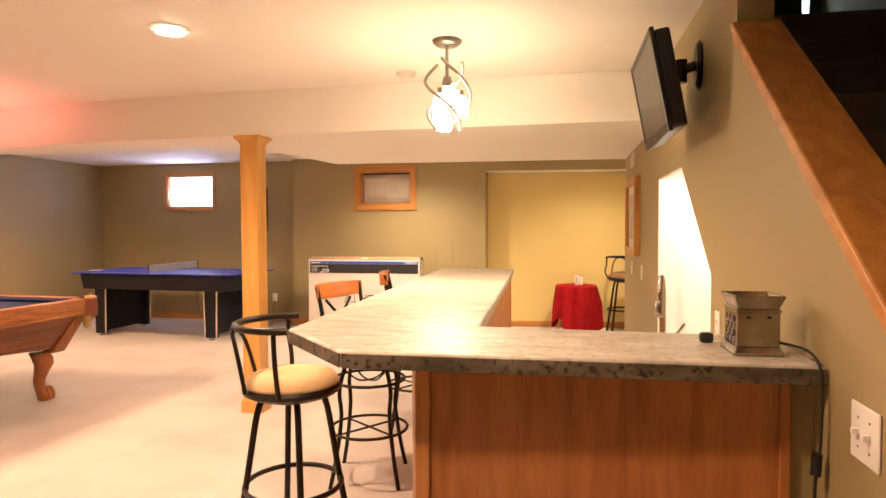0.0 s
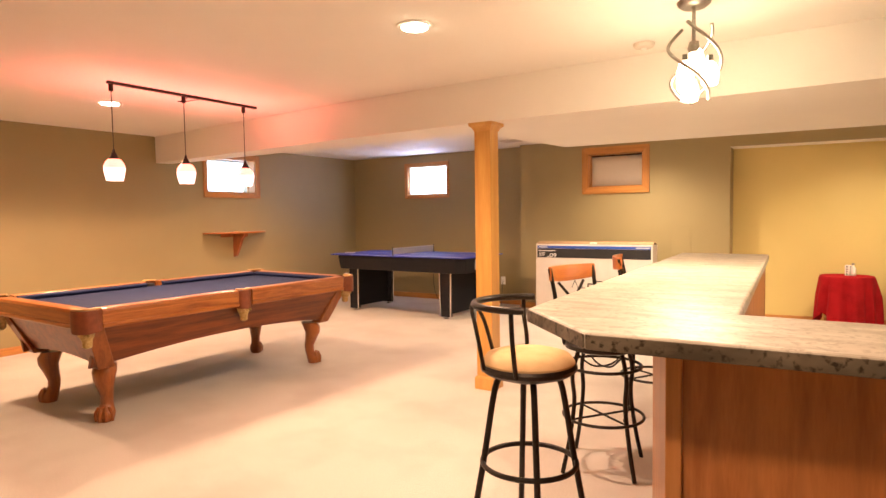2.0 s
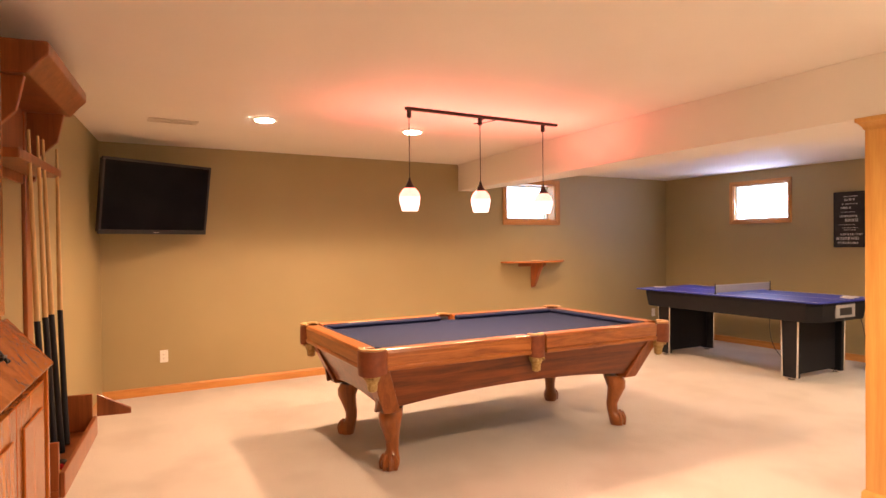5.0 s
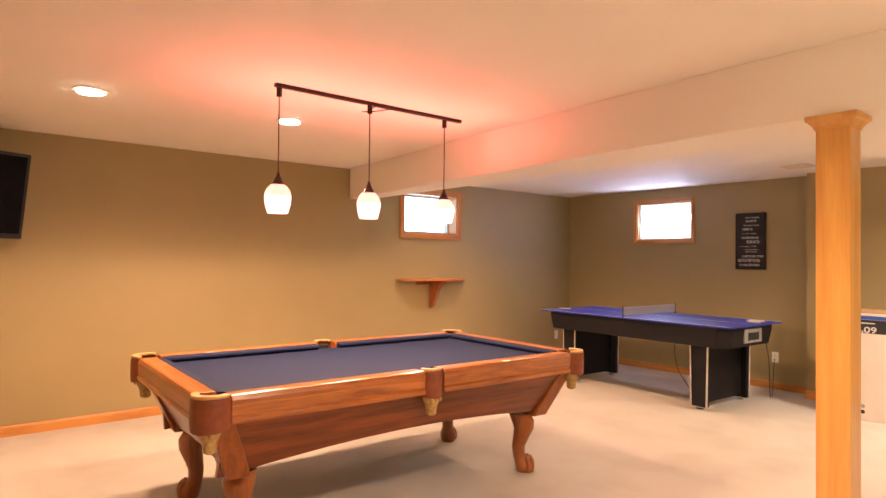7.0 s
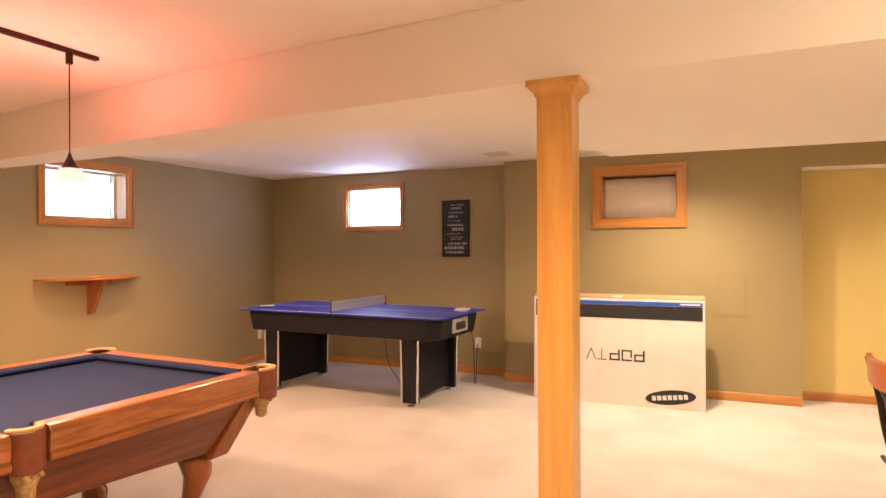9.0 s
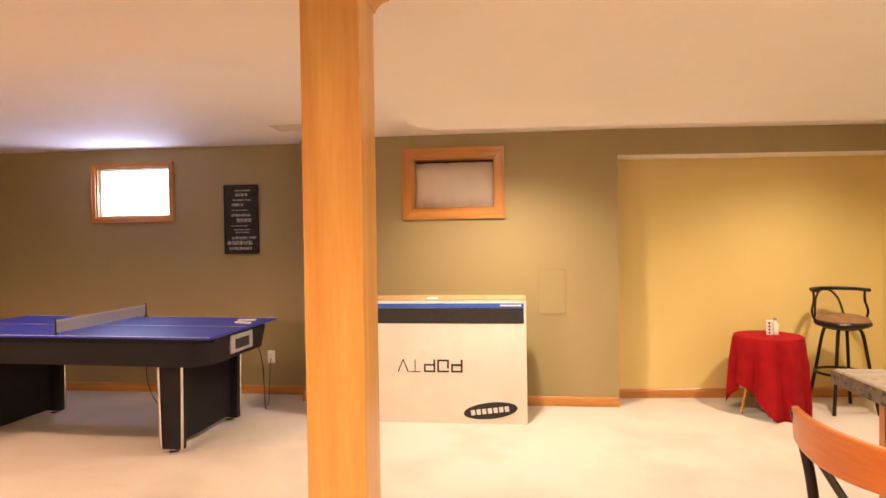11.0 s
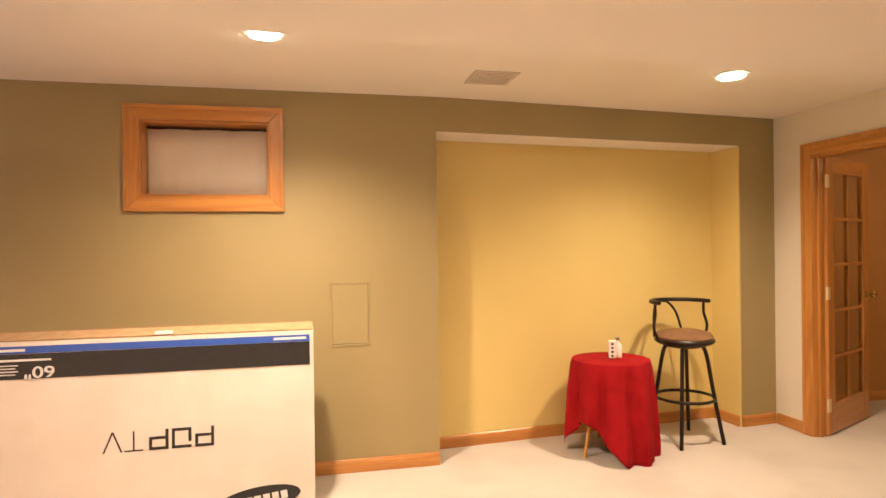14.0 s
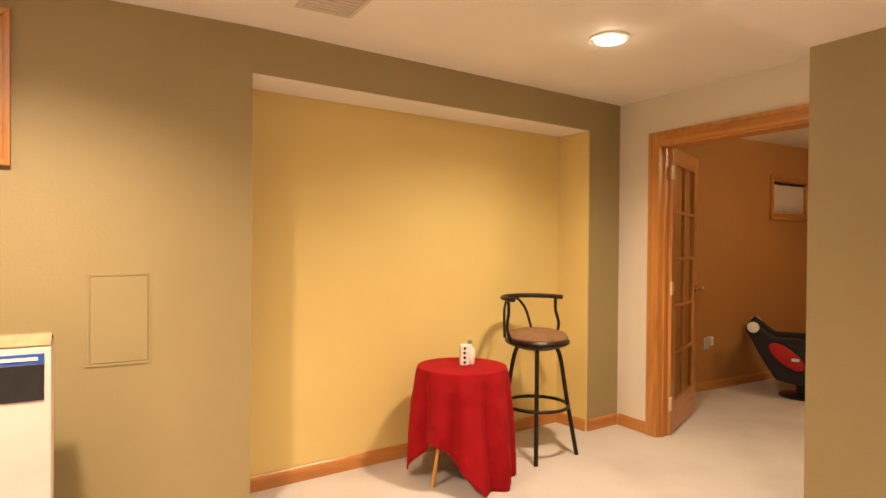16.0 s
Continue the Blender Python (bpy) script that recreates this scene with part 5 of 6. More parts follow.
LH, LW, LT = 0.098, 0.088, 0.014
for x in (0.0, 0.210):      # the two letters P
    stroke(x, x + LT, 0, LH)
    stroke(x + LT, x + LW, LH - LT, LH)
    stroke(x + LW - LT, x + LW, 0.034, LH - LT)
    stroke(x + LT, x + LW - LT, 0.034, 0.034 + LT)
stroke(0.105, 0.105 + LT, 0, LH - 0.030)    # the letter D
stroke(0.105, 0.195, LH - LT, LH)
stroke(0.181, 0.195, LT, LH - LT)
stroke(0.105 + LT, 0.195, 0, LT)
stroke(0.325, 0.408, LH - 0.007, LH)        # the letter T
stroke(0.363, 0.370, 0, LH - 0.007)
for x0, x1 in ((0.420, 0.460), (0.500, 0.460)):   # the letter V
    bm = bmn()
    prism(bm, [(x0 - 0.004, 0, LH), (x0 + 0.004, 0, LH), (x1 + 0.004, 0, 0), (x1 - 0.004, 0, 0)], (0, 0.0012, 0))
    part("letter_stroke", bm, "ink", carton, m=word)
letters('60"', 0.075, pose(-0.52, -0.0036, CH - 0.142) @ up, "white_ink", carton, bold=0.001, squash=1.3)
bm = bmn()
prism(bm, [(0.205 * math.cos(t * math.pi / 24), 0, 0.062 * math.sin(t * math.pi / 24)) for t in range(48)], (0, 0.0014, 0))
logo = part("logo_oval", bm, "ink", carton, "plain black printed oval", m=pose(0.46, -0.0026, 0.10, 0, -7, 0))
for i in range(7):
    part("logo_bar", boxes((-0.150 + i * 0.043, -0.118 + i * 0.043, -0.0012, -0.0002, -0.020, 0.020)), "white_ink", logo)
for i in range(4):
    part("small_print", boxes((-0.70 + 0.0 * i, -0.62 + 0.01 * (i % 2), -0.0036, -0.0026, CH - 0.155 + i * 0.014, CH - 0.150 + i * 0.014)), "white_ink", carton)
part("small_print", boxes((-0.70, -0.47, -0.0036, -0.0026, CH - 0.092, CH - 0.082)), "white_ink", carton)
part("small_print", boxes((-0.70, -0.58, -0.0036, -0.0026, CH - 0.046, CH - 0.034)), "white_ink", carton)
part("small_print", boxes((0.54, 0.70, -0.0036, -0.0026, CH - 0.044, CH - 0.032)), "white_ink", carton)
part("hand_hole", boxes((0.37, 0.42, -0.0038, -0.0026, CH - 0.085, CH - 0.058)), "black_plastic", carton, bevel=0.001)
part("tape_tab", boxes((-0.02, 0.06, -0.004, 0.03, CH + 0.008, CH + 0.022)), "white_plastic", carton, bevel=0.002)
for i in range(3):
    for j in range(2):
        bm = bmn()
        lathe(bm, [(0.018, 0), (0.018, 0.001)], 5 + i + j, pose(-0.66 + i * 0.052, -0.0012, 0.075 + j * 0.05, 90))
        part("handling_mark", bm, "grey_plastic" if (i + j) % 2 else "ink", carton)

# ---- wall things ----
def plate(m, kind, label):
    """A wall plate in the local xz plane, facing local -y."""
    ob = thing("wall_switch" if kind != "outlet" else "wall_outlet", label, "switch" if kind != "outlet" else "outlet", m, "wall plates")
    w = 0.115 if kind == "double" else 0.070
    part("plate", boxes((-w / 2, w / 2, -0.006, 0, -0.0575, 0.0575)), "white_plastic", ob, bevel=0.003)
    if kind == "outlet":
        for s in (-1, 1):
            bm = bmn()
            lathe(bm, [(0.017, 0), (0.017, 0.003), (0.015, 0.004)], 16, pose(0, -0.006, s * 0.02, 90))
            part("socket", bm, "white_plastic", ob, smooth=True)
            part("slot", boxes((-0.007, -0.005, -0.0108, -0.0098, s * 0.02 - 0.004, s * 0.02 + 0.006), (0.005, 0.007, -0.0108, -0.0098, s * 0.02 - 0.004, s * 0.02 + 0.006)), "ink", ob)
    else:
        for x in ((-0.023, 0.023) if kind == "double" else (0.0,)):
            bm = boxes((x - 0.005, x + 0.005, -0.020, -0.006, -0.004, 0.008))
            part("toggle", bm, "white_plastic", ob, bevel=0.002)
            for z in (-0.03, 0.03):
                bm = bmn()
                lathe(bm, [(0.003, 0), (0.003, 0.001)], 8, pose(x, -0.006, z, 90))
                part("screw", bm, "nickel", ob)
    return ob


plate(pose(XE - 0.0005, 1.315, 0.935, 0, 0, -90), "double", "white double toggle switch plate on the wall")
plate(pose(XE - 0.0005, 4.87, 0.99, 0, 0, -90), "single", "white single switch plate on the wall")
plate(pose(XE - 0.0005, 5.55, 0.985, 0, 0, -90), "single", "white single switch plate on the wall")
plate(pose(XE - 0.0005, 2.50, 0.96, 0, 0, -90), "outlet", "white outlet plate above the sink counter")
plate(pose(-3.867, YNW - 0.0005, 0.345), "outlet", "white duplex outlet on the wall")
plate(pose(XW + 0.0005, 1.165, 0.352, 0, 0, 90), "outlet", "white duplex outlet on the wall")
plate(pose(XW + 0.0005, 7.80, 0.326, 0, 0, 90), "outlet", "white duplex outlet on the wall")
plate(pose(3.33, 8.4795, 0.415), "outlet", "white duplex outlet with a plugged-in adapter")
nl = thing("plug_adapter", "small white plug-in adapter in the outlet", "adapter", pose(3.33, 8.468, 0.435))
part("body", boxes((-0.02, 0.02, -0.05, 0, -0.03, 0.05)), "white_plastic", nl, bevel=0.006)

acc = thing("access_panel", "painted olive tan access panel set in the wall", "panel", pose(-1.328, YN - 0.0005, 0.958))
part("panel_frame", boxes((-0.122, 0.122, -0.004, 0, 0.183, 0.195), (-0.122, 0.122, -0.004, 0, -0.195, -0.183), (-0.122, -0.110, -0.004, 0, -0.183, 0.183), (0.110, 0.122, -0.004, 0, -0.183, 0.183)), "wall", acc, bevel=0.001)
part("panel_door", boxes((-0.107, 0.107, -0.006, -0.001, -0.18, 0.18)), "wall", acc, bevel=0.002)

# chalkboard sign
sign = thing("chalkboard_sign", "tall narrow black chalkboard sign with white writing", "sign", pose(-4.125, YNW - 0.0005, 1.612))
part("board", boxes((-0.163, 0.163, -0.018, 0, -0.315, 0.315)), "chalkboard", sign, bevel=0.002)
rng = random.Random(4)
z = 0.27
while z > -0.29:
    hgt = rng.choice((0.008, 0.012, 0.024, 0.034))
    w = rng.uniform(0.05, 0.13)
    c = rng.uniform(-0.035, 0.035)
    w = min(w, 0.148 - abs(c))
    x = c - w
    while x < c + w:
        seg = rng.uniform(0.006, 0.020)
        part("chalk_mark", boxes((x, min(x + seg, c + w), -0.0195, -0.0183, z - hgt, z)), "chalk", sign)
        x += seg + rng.uniform(0.003, 0.009)
    z -= hgt + rng.uniform(0.014, 0.034)
part("edge_frame", boxes((-0.165, -0.158, -0.022, -0.018, -0.317, 0.317), (0.158, 0.165, -0.022, -0.018, -0.317, 0.317), (-0.158, 0.158, -0.022, -0.018, 0.309, 0.317), (-0.158, 0.158, -0.022, -0.018, -0.317, -0.309)), "black_matte", sign)

# drink shelf
shelf = thing("wall_shelf", "half-round oak drink shelf on a scrolled bracket", "shelf", pose(XW + 0.0005, 5.53, 1.125))
bm = bmn()
prism(bm, [(0.0, -0.50, 0)] + [(0.27 * math.sin(radians(t)), -0.50 * math.cos(radians(t)), 0) for t in range(8, 173, 8)] + [(0.0, 0.50, 0)], (0, 0, 0.022))
part("board", bm, "rail_wood", shelf, bevel=0.006)
part("wall_cleat", boxes((0, 0.02, -0.22, 0.22, -0.05, -0.001)), "cherry", shelf, bevel=0.003)
bm = bmn()
prism(bm, [(0, -0.022, -0.001), (0.235, -0.022, -0.001), (0.23, -0.022, -0.04), (0.175, -0.022, -0.08), (0.14, -0.022, -0.14), (0.105, -0.022, -0.22), (0.045, -0.022, -0.315), (0.0, -0.022, -0.325)], (0, 0.044, 0))
part("bracket", bm, "cherry", shelf, bevel=0.005)
coaster = thing("coaster", "small round tan coaster on the drink shelf", "coaster", pose(XW + 0.12, 5.50, 1.1476))
bm = bmn()
lathe(bm, [(0.045, 0), (0.048, 0.004), (0.045, 0.009)], 20)
part("disc", bm, "castings", coaster, smooth=True)


def television(m, w, h, depth, label, screen):
    """A flat television whose screen faces local -y."""
    ob = thing("television", label, "television", m)
    part("back_shell", boxes((-w / 2 + 0.01, w / 2 - 0.01, 0.012, depth, -h / 2 + 0.01, h / 2 - 0.01)), "black_plastic", ob, bevel=0.012)
    bz = 0.022
    part("bezel", boxes((-w / 2, w / 2, -0.004, 0.014, h / 2 - bz, h / 2), (-w / 2, w / 2, -0.004, 0.014, -h / 2, -h / 2 + bz * 1.7), (-w / 2, -w / 2 + bz, -0.004, 0.014, -h / 2 + bz * 1.7, h / 2 - bz), (w / 2 - bz, w / 2, -0.004, 0.014, -h / 2 + bz * 1.7, h / 2 - bz)), "black_plastic", ob, bevel=0.003)
    part("screen", boxes((-w / 2 + bz, w / 2 - bz, -0.001, 0.011, -h / 2 + bz * 1.7, h / 2 - bz)), screen, ob)
    part("maker_mark", boxes((-0.025, 0.025, -0.0052, -0.0042, -h / 2 + 0.012, -h / 2 + 0.018)), "nickel", ob)
    return ob


tv = television(pose(-6.28, 1.10, 1.80, 0, 0, 117) @ pose(0, 0, 0, 9) , 1.0, 0.63, 0.07, "large black flat television tilted on a wall mount", "screen")
part("mount_arm", boxes((-0.03, 0.03, 0.07, 0.38, -0.05, 0.05)), "black_metal", tv)
tv2 = television(pose(0.59, 2.84, 1.925, 0, 0, -90) @ pose(0, 0, 0, 11), 0.67, 0.415, 0.075, "small black flat television on a swivel wall mount", "grey_screen")
mount = thing("tv_mount", "black articulated wall mount arm with oval plate", "mount", pose(XE - 0.001, 2.87, 2.06))
bm = bmn()
lathe(bm, [(0.05, 0.0), (0.055, 0.008), (0.045, 0.022)], 24, pose(0, 0, 0, 0, -90, 0) @ Matrix.Diagonal((2.0, 1.0, 1.0, 1.0)))
part("wall_plate", bm, "black_metal", mount, smooth=True)
bm = bmn()
tube(bm, [(-0.02, 0, 0.0), (-0.08, 0.02, -0.02), (-0.15, 0.0, -0.10)], 0.022, 10)
part("arm", bm, "black_metal", mount, smooth=True)
bm = bmn()
lathe(bm, [(0.028, -0.05), (0.028, 0.05)], 14, pose(-0.08, 0.02, -0.02))
part("pivot", bm, "black_metal", mount, smooth=True)

# picture on the east wall
pic = thing("framed_picture", "wide oak-framed picture with cream mat and muted print", "picture", pose(XE - 0.0005, 5.40, 1.43, 0, 0, -90))
PW, PH = 0.76, 0.64
part("frame", boxes((-PW / 2, PW / 2, -0.045, 0, PH / 2 - 0.055, PH / 2), (-PW / 2, PW / 2, -0.045, 0, -PH / 2, -PH / 2 + 0.055), (-PW / 2, -PW / 2 + 0.055, -0.045, 0, -PH / 2 + 0.055, PH / 2 - 0.055), (PW / 2 - 0.055, PW / 2, -0.045, 0, -PH / 2 + 0.055, PH / 2 - 0.055)), "oak_z", pic, bevel=0.006)
part("mat_board", boxes((-PW / 2 + 0.055, PW / 2 - 0.055, -0.015, -0.005, -PH / 2 + 0.055, PH / 2 - 0.055)), "card", pic)
part("print", boxes((-PW / 2 + 0.13, PW / 2 - 0.13, -0.018, -0.0155, -PH / 2 + 0.13, PH / 2 - 0.13)), "paper", pic)
wv = thing("wall_vent", "small tan louvred wall vent near the soffit", "vent", pose(XE - 0.0005, 5.55, 1.93, 0, 0, -90))
part("frame", boxes((-0.13, 0.13, -0.008, 0, -0.06, 0.06)), "vent", wv, bevel=0.003)
for i in range(5):
    part("slat", boxes((-0.115, 0.115, -0.014, -0.0085, -0.046 + i * 0.021, -0.038 + i * 0.021)), "vent", wv)

# ---- alcove table ----
table = thing("side_table", "small round table on pale splayed wooden legs, cloth-covered", "table", pose(0.375, 7.87, 0))
TZ, TR = 0.60, 0.245
bm = bmn()
lathe(bm, [(TR - 0.004, TZ - 0.022), (TR, TZ - 0.012), (TR - 0.004, TZ - 0.001)], 36)
part("tabletop", bm, "oak", table, smooth=True)
for a in (203, 323, 83):
    c, s = math.cos(radians(a)), math.sin(radians(a))
    bm = bmn()
    tube(bm, [(0.12 * c, 0.12 * s, TZ - 0.02), (0.262 * c, 0.262 * s, 0.0)], 0.015, 10, taper=0.010)
    part("leg", bm, "column", table, smooth=True)
cloth = thing("tablecloth", "deep red cloth draped unevenly over the round table", "tablecloth", pose(0.375, 7.87, 0))
bm = bmn()
NA, NR = 120, 26


def hem(a):
    """Height of the hem: low at the front corner, short above the bare leg."""
    a = a % 360
    def lobe(c, w, v):
        d = (a - c + 180) % 360 - 180
        return v * math.exp(-(d / w) ** 2)
    return max(0.004, 0.20 - lobe(280, 38, 0.27) - lobe(160, 20, 0.16) - lobe(70, 34, 0.17) - lobe(345, 40, 0.16) + lobe(211, 20, 0.05))


grid = []
for j in range(NR + 1):
    ring = []
    for i in range(NA):
        a = 360.0 * i / NA
        c, s = math.cos(radians(a)), math.sin(radians(a))
        fold = math.sin(radians(a * 9 + 20)) * 0.6 + math.sin(radians(a * 5 + 70)) * 0.4 + 0.25 * math.sin(radians(a * 17))
        if j <= 6:
            r, z = TR * j / 6 * 1.0, TZ + 0.003
            if j == 6:
                r, z = TR + 0.004, TZ + 0.001
        else:
            k = (j - 6) / (NR - 6)
            z = TZ - 0.004 - (TZ - hem(a)) * k
            drop = TZ - z
            flare = 0.035 * min(1, drop / 0.5) + (0.085 * max(0, 1 - abs((a - 256 + 180) % 360 - 180) / 36) * min(1, drop / 0.55) ** 1.5)
            r = TR + 0.010 + flare + 0.043 * fold * min(1, drop / 0.22)
        ring.append(bm.verts.new((r * c, r * s, z)) if j else None)
    grid.append(ring)
mid = bm.verts.new((0, 0, TZ + 0.003))
for i in range(NA):
    bm.faces.new((mid, grid[1][i], grid[1][(i + 1) % NA]))
for a, b in zip(grid[1:], grid[2:]):
    for i in range(NA):
        bm.faces.new((a[i], b[i], b[(i + 1) % NA], a[(i + 1) % NA]))
sheet = part("cloth", bm, "red_cloth", cloth, smooth=True)
so = sheet.modifiers.new("thick", "SOLIDIFY")
so.thickness, so.offset = 0.003, 1.0
TT = TZ + 0.0075
candle = thing("dice_candle", "small white block printed with black dots", "ornament", pose(0.385, 7.865, TT, 0, 0, -25))
part("block", boxes((-0.024, 0.024, -0.024, 0.024, 0, 0.115)), "white_plastic", candle, bevel=0.005)
for i in range(4):
    for m_dot in (pose(0, -0.024, 0.018 + i * 0.026, 90), pose(0.024, 0, 0.018 + i * 0.026, 90, 0, 90)):
        bm = bmn()
        lathe(bm, [(0.008, 0), (0.008, 0.001)], 12, m_dot)
        part("dot", bm, "black_fabric", candle)
bottle = thing("small_bottle", "small clear bottle standing behind the white block", "bottle", pose(0.430, 7.875, TT) @ Matrix.Scale(1.15, 4))
bm = bmn()
lathe(bm, [(0.022, 0), (0.024, 0.004), (0.024, 0.07), (0.010, 0.088), (0.010, 0.10)], 18)
part("glass", bm, "white_plastic", bottle, smooth=True)
bm = bmn()
lathe(bm, [(0.012, 0.10), (0.012, 0.115), (0.009, 0.117)], 14)
part("cap", bm, "nickel", bottle, smooth=True)

# ---- pendant track over the pool table ----
track = thing("pendant_track", "black track rail with three red-tinted glass pendants, lit", "ceiling light", pose(-4.19, 3.13, CEIL2))
part("rail", boxes((-0.017, 0.017, -0.67, 0.67, -0.020, 0.0)), "black_metal", track, bevel=0.003)
bm = bmn()
tube(bm, smooth_path([(0.0, -0.02, -0.02), (-0.03, -0.06, -0.05), (-0.02, -0.10, -0.06), (0.0, -0.06, -0.06), (0.0, 0.08, -0.022)], 6), 0.003, 6)
part("feed_wire", bm, "black_metal", track, smooth=True)
for dy in (-0.645, -0.06, 0.53):
    bm = bmn()
    lathe(bm, [(0.014, -0.072), (0.016, -0.066), (0.016, -0.021)], 14, pose(0, dy, 0))
    pend = part("adapter", bm, "black_metal", track, smooth=True)
    bm = bmn()
    tube(bm, [(0, dy, -0.07), (0.0, dy, -0.50)], 0.003, 6)
    part("cord", bm, "black_metal", pend, smooth=True)
    bm = bmn()
    lathe(bm, [(0.040, -0.560), (0.026, -0.535), (0.011, -0.505), (0.006, -0.485)], 18, pose(0, dy, 0))
    part("shade_cap", bm, "black_metal", pend, smooth=True)
    bm = bmn()
    lathe(bm, [(0.040, -0.557), (0.058, -0.577), (0.069, -0.600), (0.072, -0.620)], 28, pose(0, dy, 0))
    part("shade_top", bm, "red_glow", pend, "red-tinted glass shoulder", smooth=True)
    bm = bmn()
    lathe(bm, [(0.072, -0.620), (0.069, -0.655), (0.060, -0.692), (0.054, -0.712)], 28, pose(0, dy, 0))
    part("shade", bm, "white_glow", pend, "glowing white glass shade", smooth=True)
    lamp("pendant_red", "SPOT", (-4.19, 3.13 + dy, CEIL - 0.44), 20, (1.0, 0.17, 0.14), 0.10, (-4.19, 3.13 + dy, 4), 165, 0.7)
    lamp("pendant_down", "SPOT", (-4.19, 3.13 + dy, CEIL - 0.70), 52, (1.0, 0.60, 0.38), 0.035, (-4.19, 3.13 + dy, 0), 178, 0.15)

# ---- bar chandelier ----
chand = thing("chandelier", "brushed nickel swirl chandelier with lit frosted glass shades", "ceiling light", pose(-0.38, 3.15, CEIL2))
bm = bmn()
lathe(bm, [(0.055, -0.030), (0.075, -0.014), (0.078, 0.0)], 28)
part("canopy", bm, "nickel", chand, smooth=True)
bm = bmn()
tube(bm, [(0, 0, -0.03), (0, 0, -0.20)], 0.009, 10)
part("stem", bm, "nickel", chand, smooth=True)
bm = bmn()
lathe(bm, [(0.02, -0.24), (0.028, -0.22), (0.02, -0.19)], 16)
part("hub", bm, "nickel", chand, smooth=True)
for a in (20, 140, 260):
    pts = []
    for k in range(10):
        t = k / 9
        ang = radians(a + 210 * t)
        r = 0.045 + 0.078 * math.sin(math.pi * min(1, 0.15 + t * 0.75))
        pts.append((r * math.cos(ang), r * math.sin(ang), -0.11 - 0.36 * t))
    bm = bmn()
    tube(bm, smooth_path(pts, 3), 0.008, 8)
    part("swirl_arm", bm, "nickel", chand, smooth=True)
for i, (a, r, z) in enumerate(((10, 0.072, -0.345), (130, 0.072, -0.355), (250, 0.072, -0.345), (70, 0.02, -0.27), (190, 0.015, -0.415))):
    ang = radians(a)
    mm = pose(r * math.cos(ang), r * math.sin(ang), z)
    bm = bmn()
    lathe(bm, [(0.012, 0.055), (0.026, 0.045), (0.040, 0.0), (0.038, -0.045), (0.030, -0.055)], 18, mm)
    part("shade", bm, "bulb_glow", chand, "glowing frosted glass shade", smooth=True)
    bm = bmn()
    lathe(bm, [(0.014, 0.056), (0.014, 0.085)], 12, mm)
    part("socket", bm, "nickel", chand, smooth=True)
lamp("chandelier_lamp", "POINT", (-0.38, 3.15, CEIL - 0.55), 17, (1.0, 0.70, 0.47), 0.12)
lamp("chandelier_downlight", "SPOT", (-0.38, 3.15, CEIL - 0.55), 48, (1.0, 0.72, 0.49), 0.08, (-0.38, 3.15, 0), 172, 0.5)

# ---- hutch and cue rack on the south wall ----
hutch = thing("secretary_hutch", "tall knotty pine secretary with slanted desk lid and upper doors", "cabinet", pose(-2.17, 0.345, 0, 0, 0, 173.2))
# local x runs west along the front, local y runs back into the wall
HWD = 0.85
side = [(0.0, 0.0), (0.32, 0.0), (0.32, 2.27), (0.135, 2.27), (0.135, 1.13), (0.0, 0.965)]
for x0, x1 in ((0.0, 0.025), (HWD - 0.025, HWD)):
    bm = bmn()
    prism(bm, [(x0, y, z) for y, z in side], (x1 - x0, 0, 0))
    part("side_panel", bm, "pine", hutch, bevel=0.005)
part("carcass", boxes((0.025, HWD - 0.025, 0.03, 0.31, 0.06, 0.95), (0.025, HWD - 0.025, 0.16, 0.31, 1.0, 2.26)), "pine", hutch)
bm = bmn()
prism(bm, [(0.012, -0.004, 0.968), (0.012, 0.134, 1.136), (0.012, 0.118, 1.150), (0.012, -0.020, 0.982)], (HWD - 0.024, 0, 0))
lid = part("desk_lid", bm, "pine", hutch, "slanted fall-front lid", bevel=0.005)


def star_pull(at, m, parent):
    bm = bmn()
    for a in (0, 60, 120):
        c, s = math.cos(radians(a)), math.sin(radians(a))
        tube(bm, [(0.022 * c, -0.012, 0.022 * s), (-0.022 * c, -0.012, -0.022 * s)], 0.004, 6)
    tube(bm, [(0, 0, 0), (0, -0.016, 0)], 0.006, 8)
    part("pull", bm, "black_metal", parent, "black iron pull", smooth=True, m=pose(*at) @ m)


star_pull((HWD * 0.5, 0.045, 1.068), pose(0, 0, 0, -40), hutch)
for k in range(2):
    x0 = 0.03 + k * (HWD - 0.06) / 2
    x1 = x0 + (HWD - 0.06) / 2 - 0.004
    d = part("door", boxes((x0, x1, 0.118, 0.138, 1.16, 2.24)), "pine", hutch, bevel=0.003)
    part("raised_panel", boxes((x0 + 0.06, x1 - 0.06, 0.108, 0.1175, 1.24, 2.16)), "pine", d, bevel=0.006)
    star_pull((x1 - 0.035 if k == 0 else x0 + 0.06, 0.116, 1.90), Matrix(), d)
    lo = part("lower_door", boxes((x0, x1, 0.008, 0.028, 0.12, 0.93)), "pine", hutch, bevel=0.003)
    part("raised_panel", boxes((x0 + 0.06, x1 - 0.06, 0.0, 0.0075, 0.20, 0.85)), "pine", lo, bevel=0.006)
part("plinth", boxes((0.0, HWD, -0.006, 0.02, 0.0, 0.10)), "pine", hutch, bevel=0.005)

rack = thing("cue_rack", "dark cherry wall cue rack with crown top and ball tray", "cue rack", pose(-3.32, 0.183, 0, 0, 0, 172))
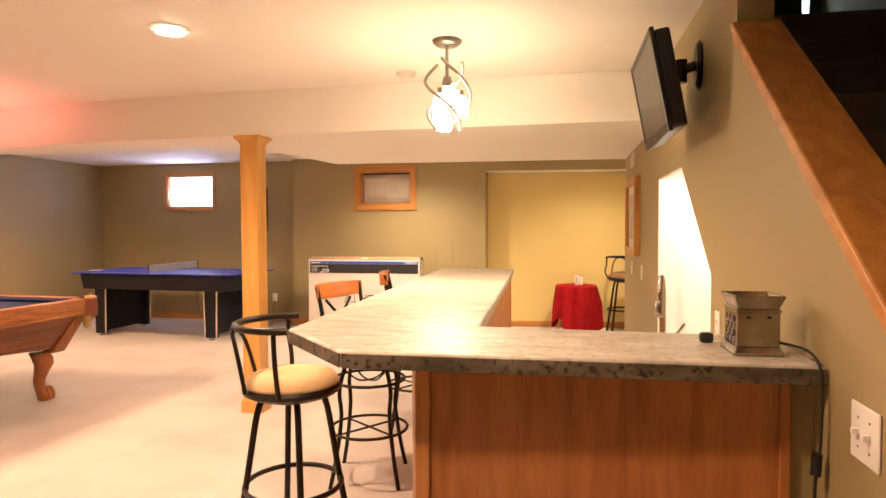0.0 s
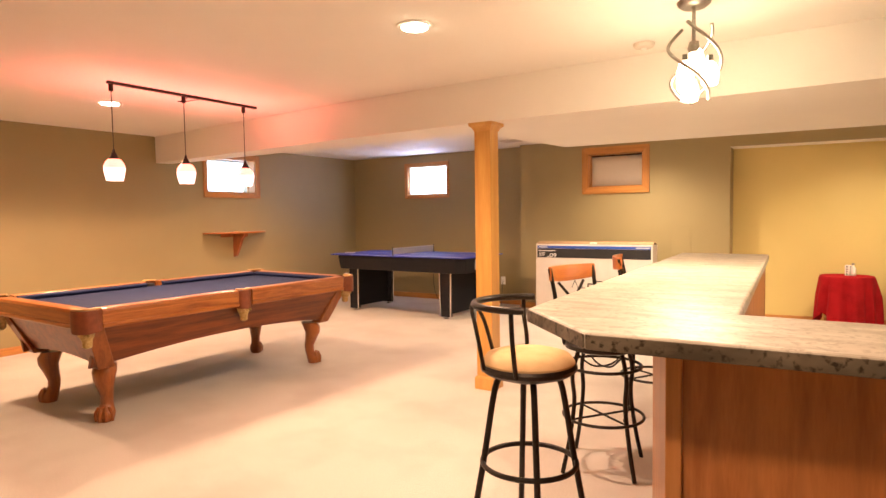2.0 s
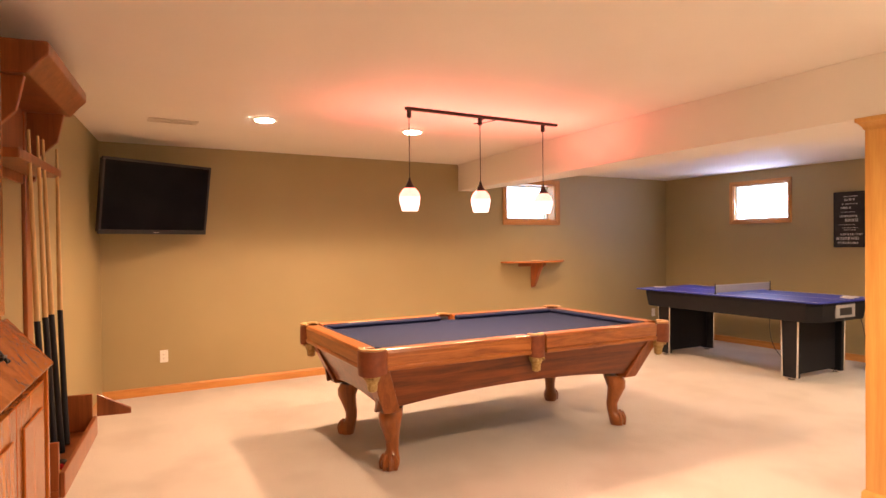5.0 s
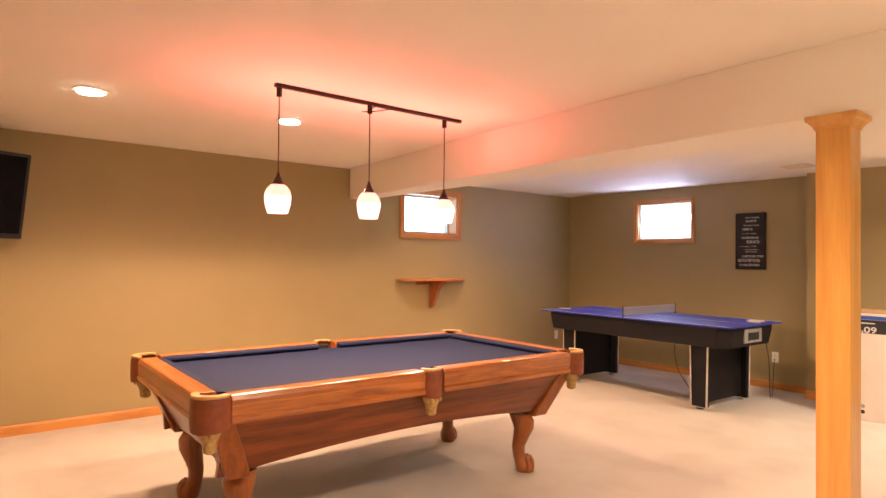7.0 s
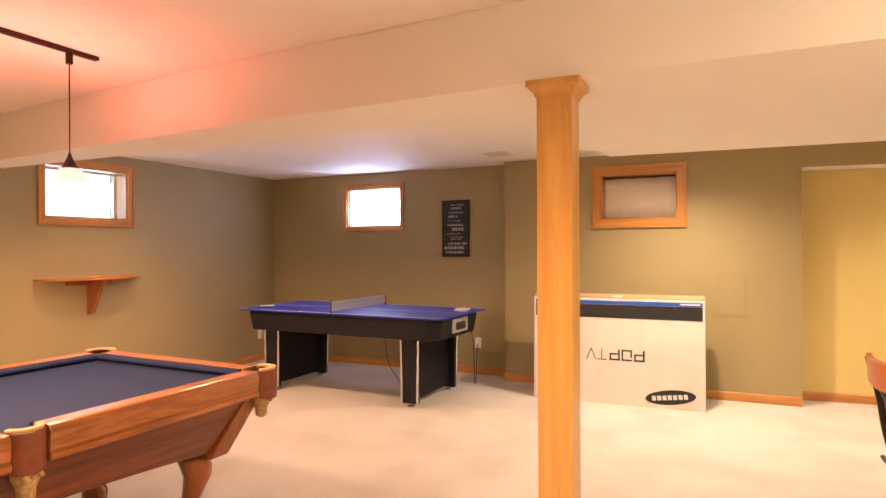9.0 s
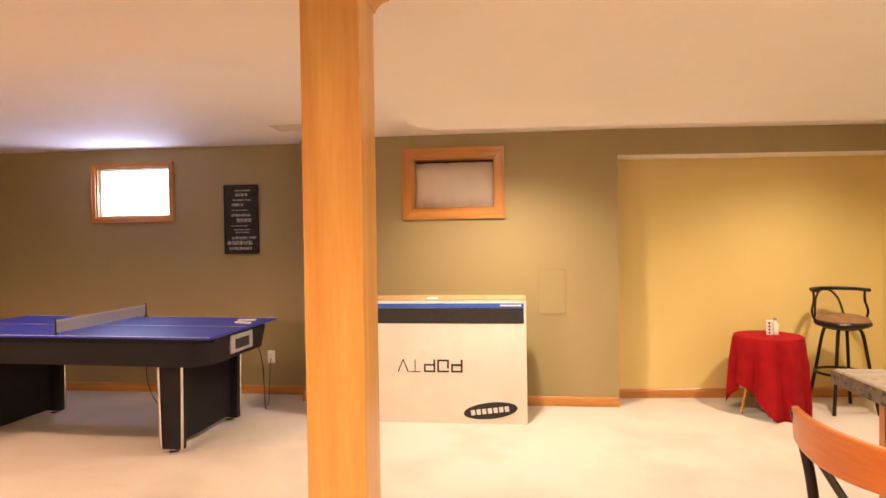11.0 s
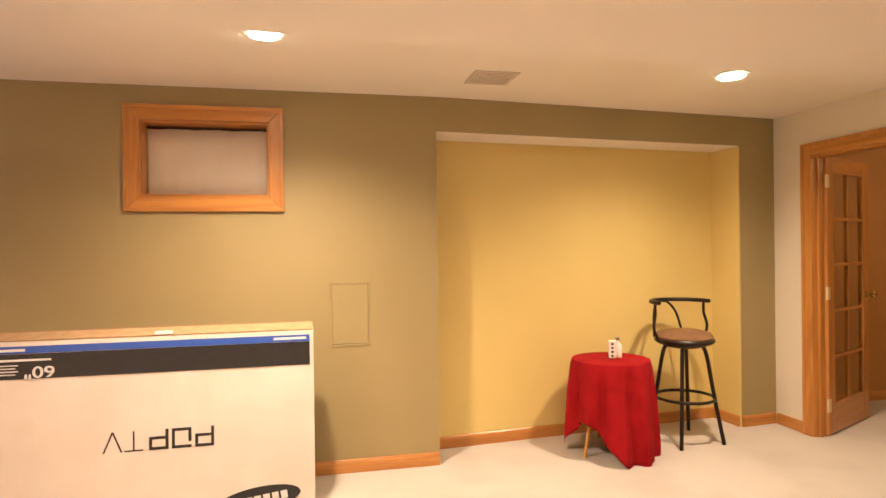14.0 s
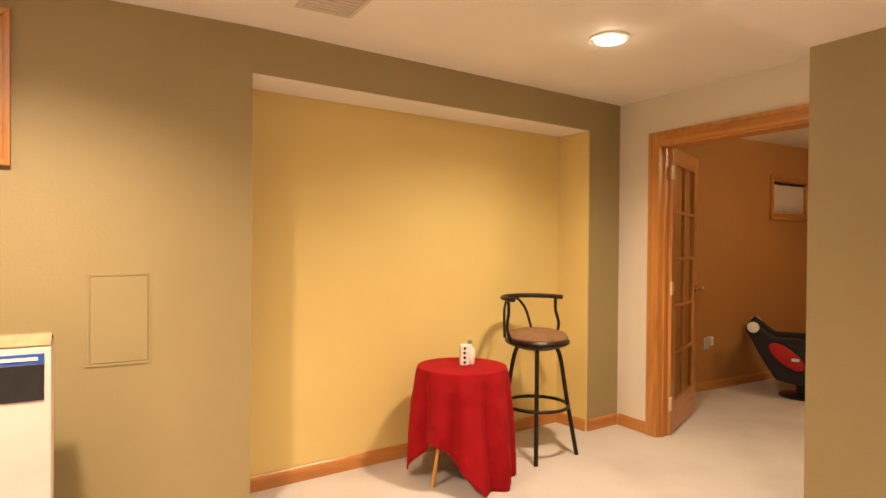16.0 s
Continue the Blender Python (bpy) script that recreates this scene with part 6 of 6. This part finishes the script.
# local x runs west, local -y into the room
RW = 0.86
part("back_board", boxes((0.0, 0.10, -0.02, 0, 0.42, 2.06), (RW - 0.10, RW, -0.02, 0, 0.42, 2.06)), "cherry", rack, bevel=0.004)
part("back_panel", boxes((0.10, RW - 0.10, -0.012, 0, 1.70, 2.06)), "cherry", rack)
bm = bmn()
prism(bm, [(-0.01, 0, 2.06), (-0.01, -0.20, 2.06), (-0.01, -0.24, 2.11), (-0.01, -0.27, 2.14), (-0.01, -0.27, 2.19), (-0.01, 0, 2.19)], (RW + 0.02, 0, 0))
part("crown", bm, "cherry", rack, "moulded crown shelf", bevel=0.006)
part("cue_clip_rail", boxes((0.03, RW - 0.03, -0.16, -0.02, 1.74, 1.78)), "cherry", rack, bevel=0.005)
for s in (0.03, RW - 0.06):
    bm = bmn()
    prism(bm, [(s, -0.02, 2.06), (s, -0.18, 2.06), (s, -0.15, 1.92), (s, -0.07, 1.84), (s, -0.05, 1.72), (s, -0.02, 1.70)], (0.03, 0, 0))
    part("corbel", bm, "cherry", rack, bevel=0.004)
part("tray", boxes((0.0, RW, -0.28, 0, 0.40, 0.43), (0.0, RW, -0.30, -0.28, 0.40, 0.50), (0.0, 0.02, -0.28, 0, 0.43, 0.62), (RW - 0.02, RW, -0.28, 0, 0.43, 0.62)), "cherry", rack, bevel=0.004)
bm = bmn()
prism(bm, [(RW - 0.02, -0.30, 0.50), (RW - 0.02, -0.46, 0.50), (RW - 0.02, -0.46, 0.53), (RW - 0.02, -0.30, 0.62)], (0.02, 0, 0))
part("tray_arm", bm, "cherry", rack, bevel=0.004)
for i, (x, lean) in enumerate(((0.22, 0.0), (0.36, 0.02), (0.50, -0.02), (0.62, 0.16))):
    cue = thing("pool_cue", "maple pool cue with dark wrapped butt in the rack", "cue", rack.matrix_basis.copy(), "pool cues in the rack")
    bm = bmn()
    tube(bm, [(x, -0.20, 0.434), (x + lean * 0.4, -0.17, 1.08)], 0.0145, 12, taper=0.012)
    part("butt", bm, "black_matte", cue, "dark wrapped butt", smooth=True)
    bm = bmn()
    tube(bm, [(x + lean * 0.4, -0.17, 1.08), (x + lean, -0.15, 1.88)], 0.012, 12, taper=0.006)
    part("shaft", bm, "castings", cue, smooth=True)
for i in range(3):
    ball = thing("pool_ball", "glossy pool ball in the rack tray", "ball", rack.matrix_basis @ pose(0.10 + i * 0.062, -0.25, 0.4585), "pool balls")
    bm = bmn()
    bmesh.ops.create_icosphere(bm, subdivisions=3, radius=0.028)
    part("sphere", bm, "chalk_yellow" if i == 0 else ("red_cloth" if i == 1 else "ink"), ball, smooth=True)
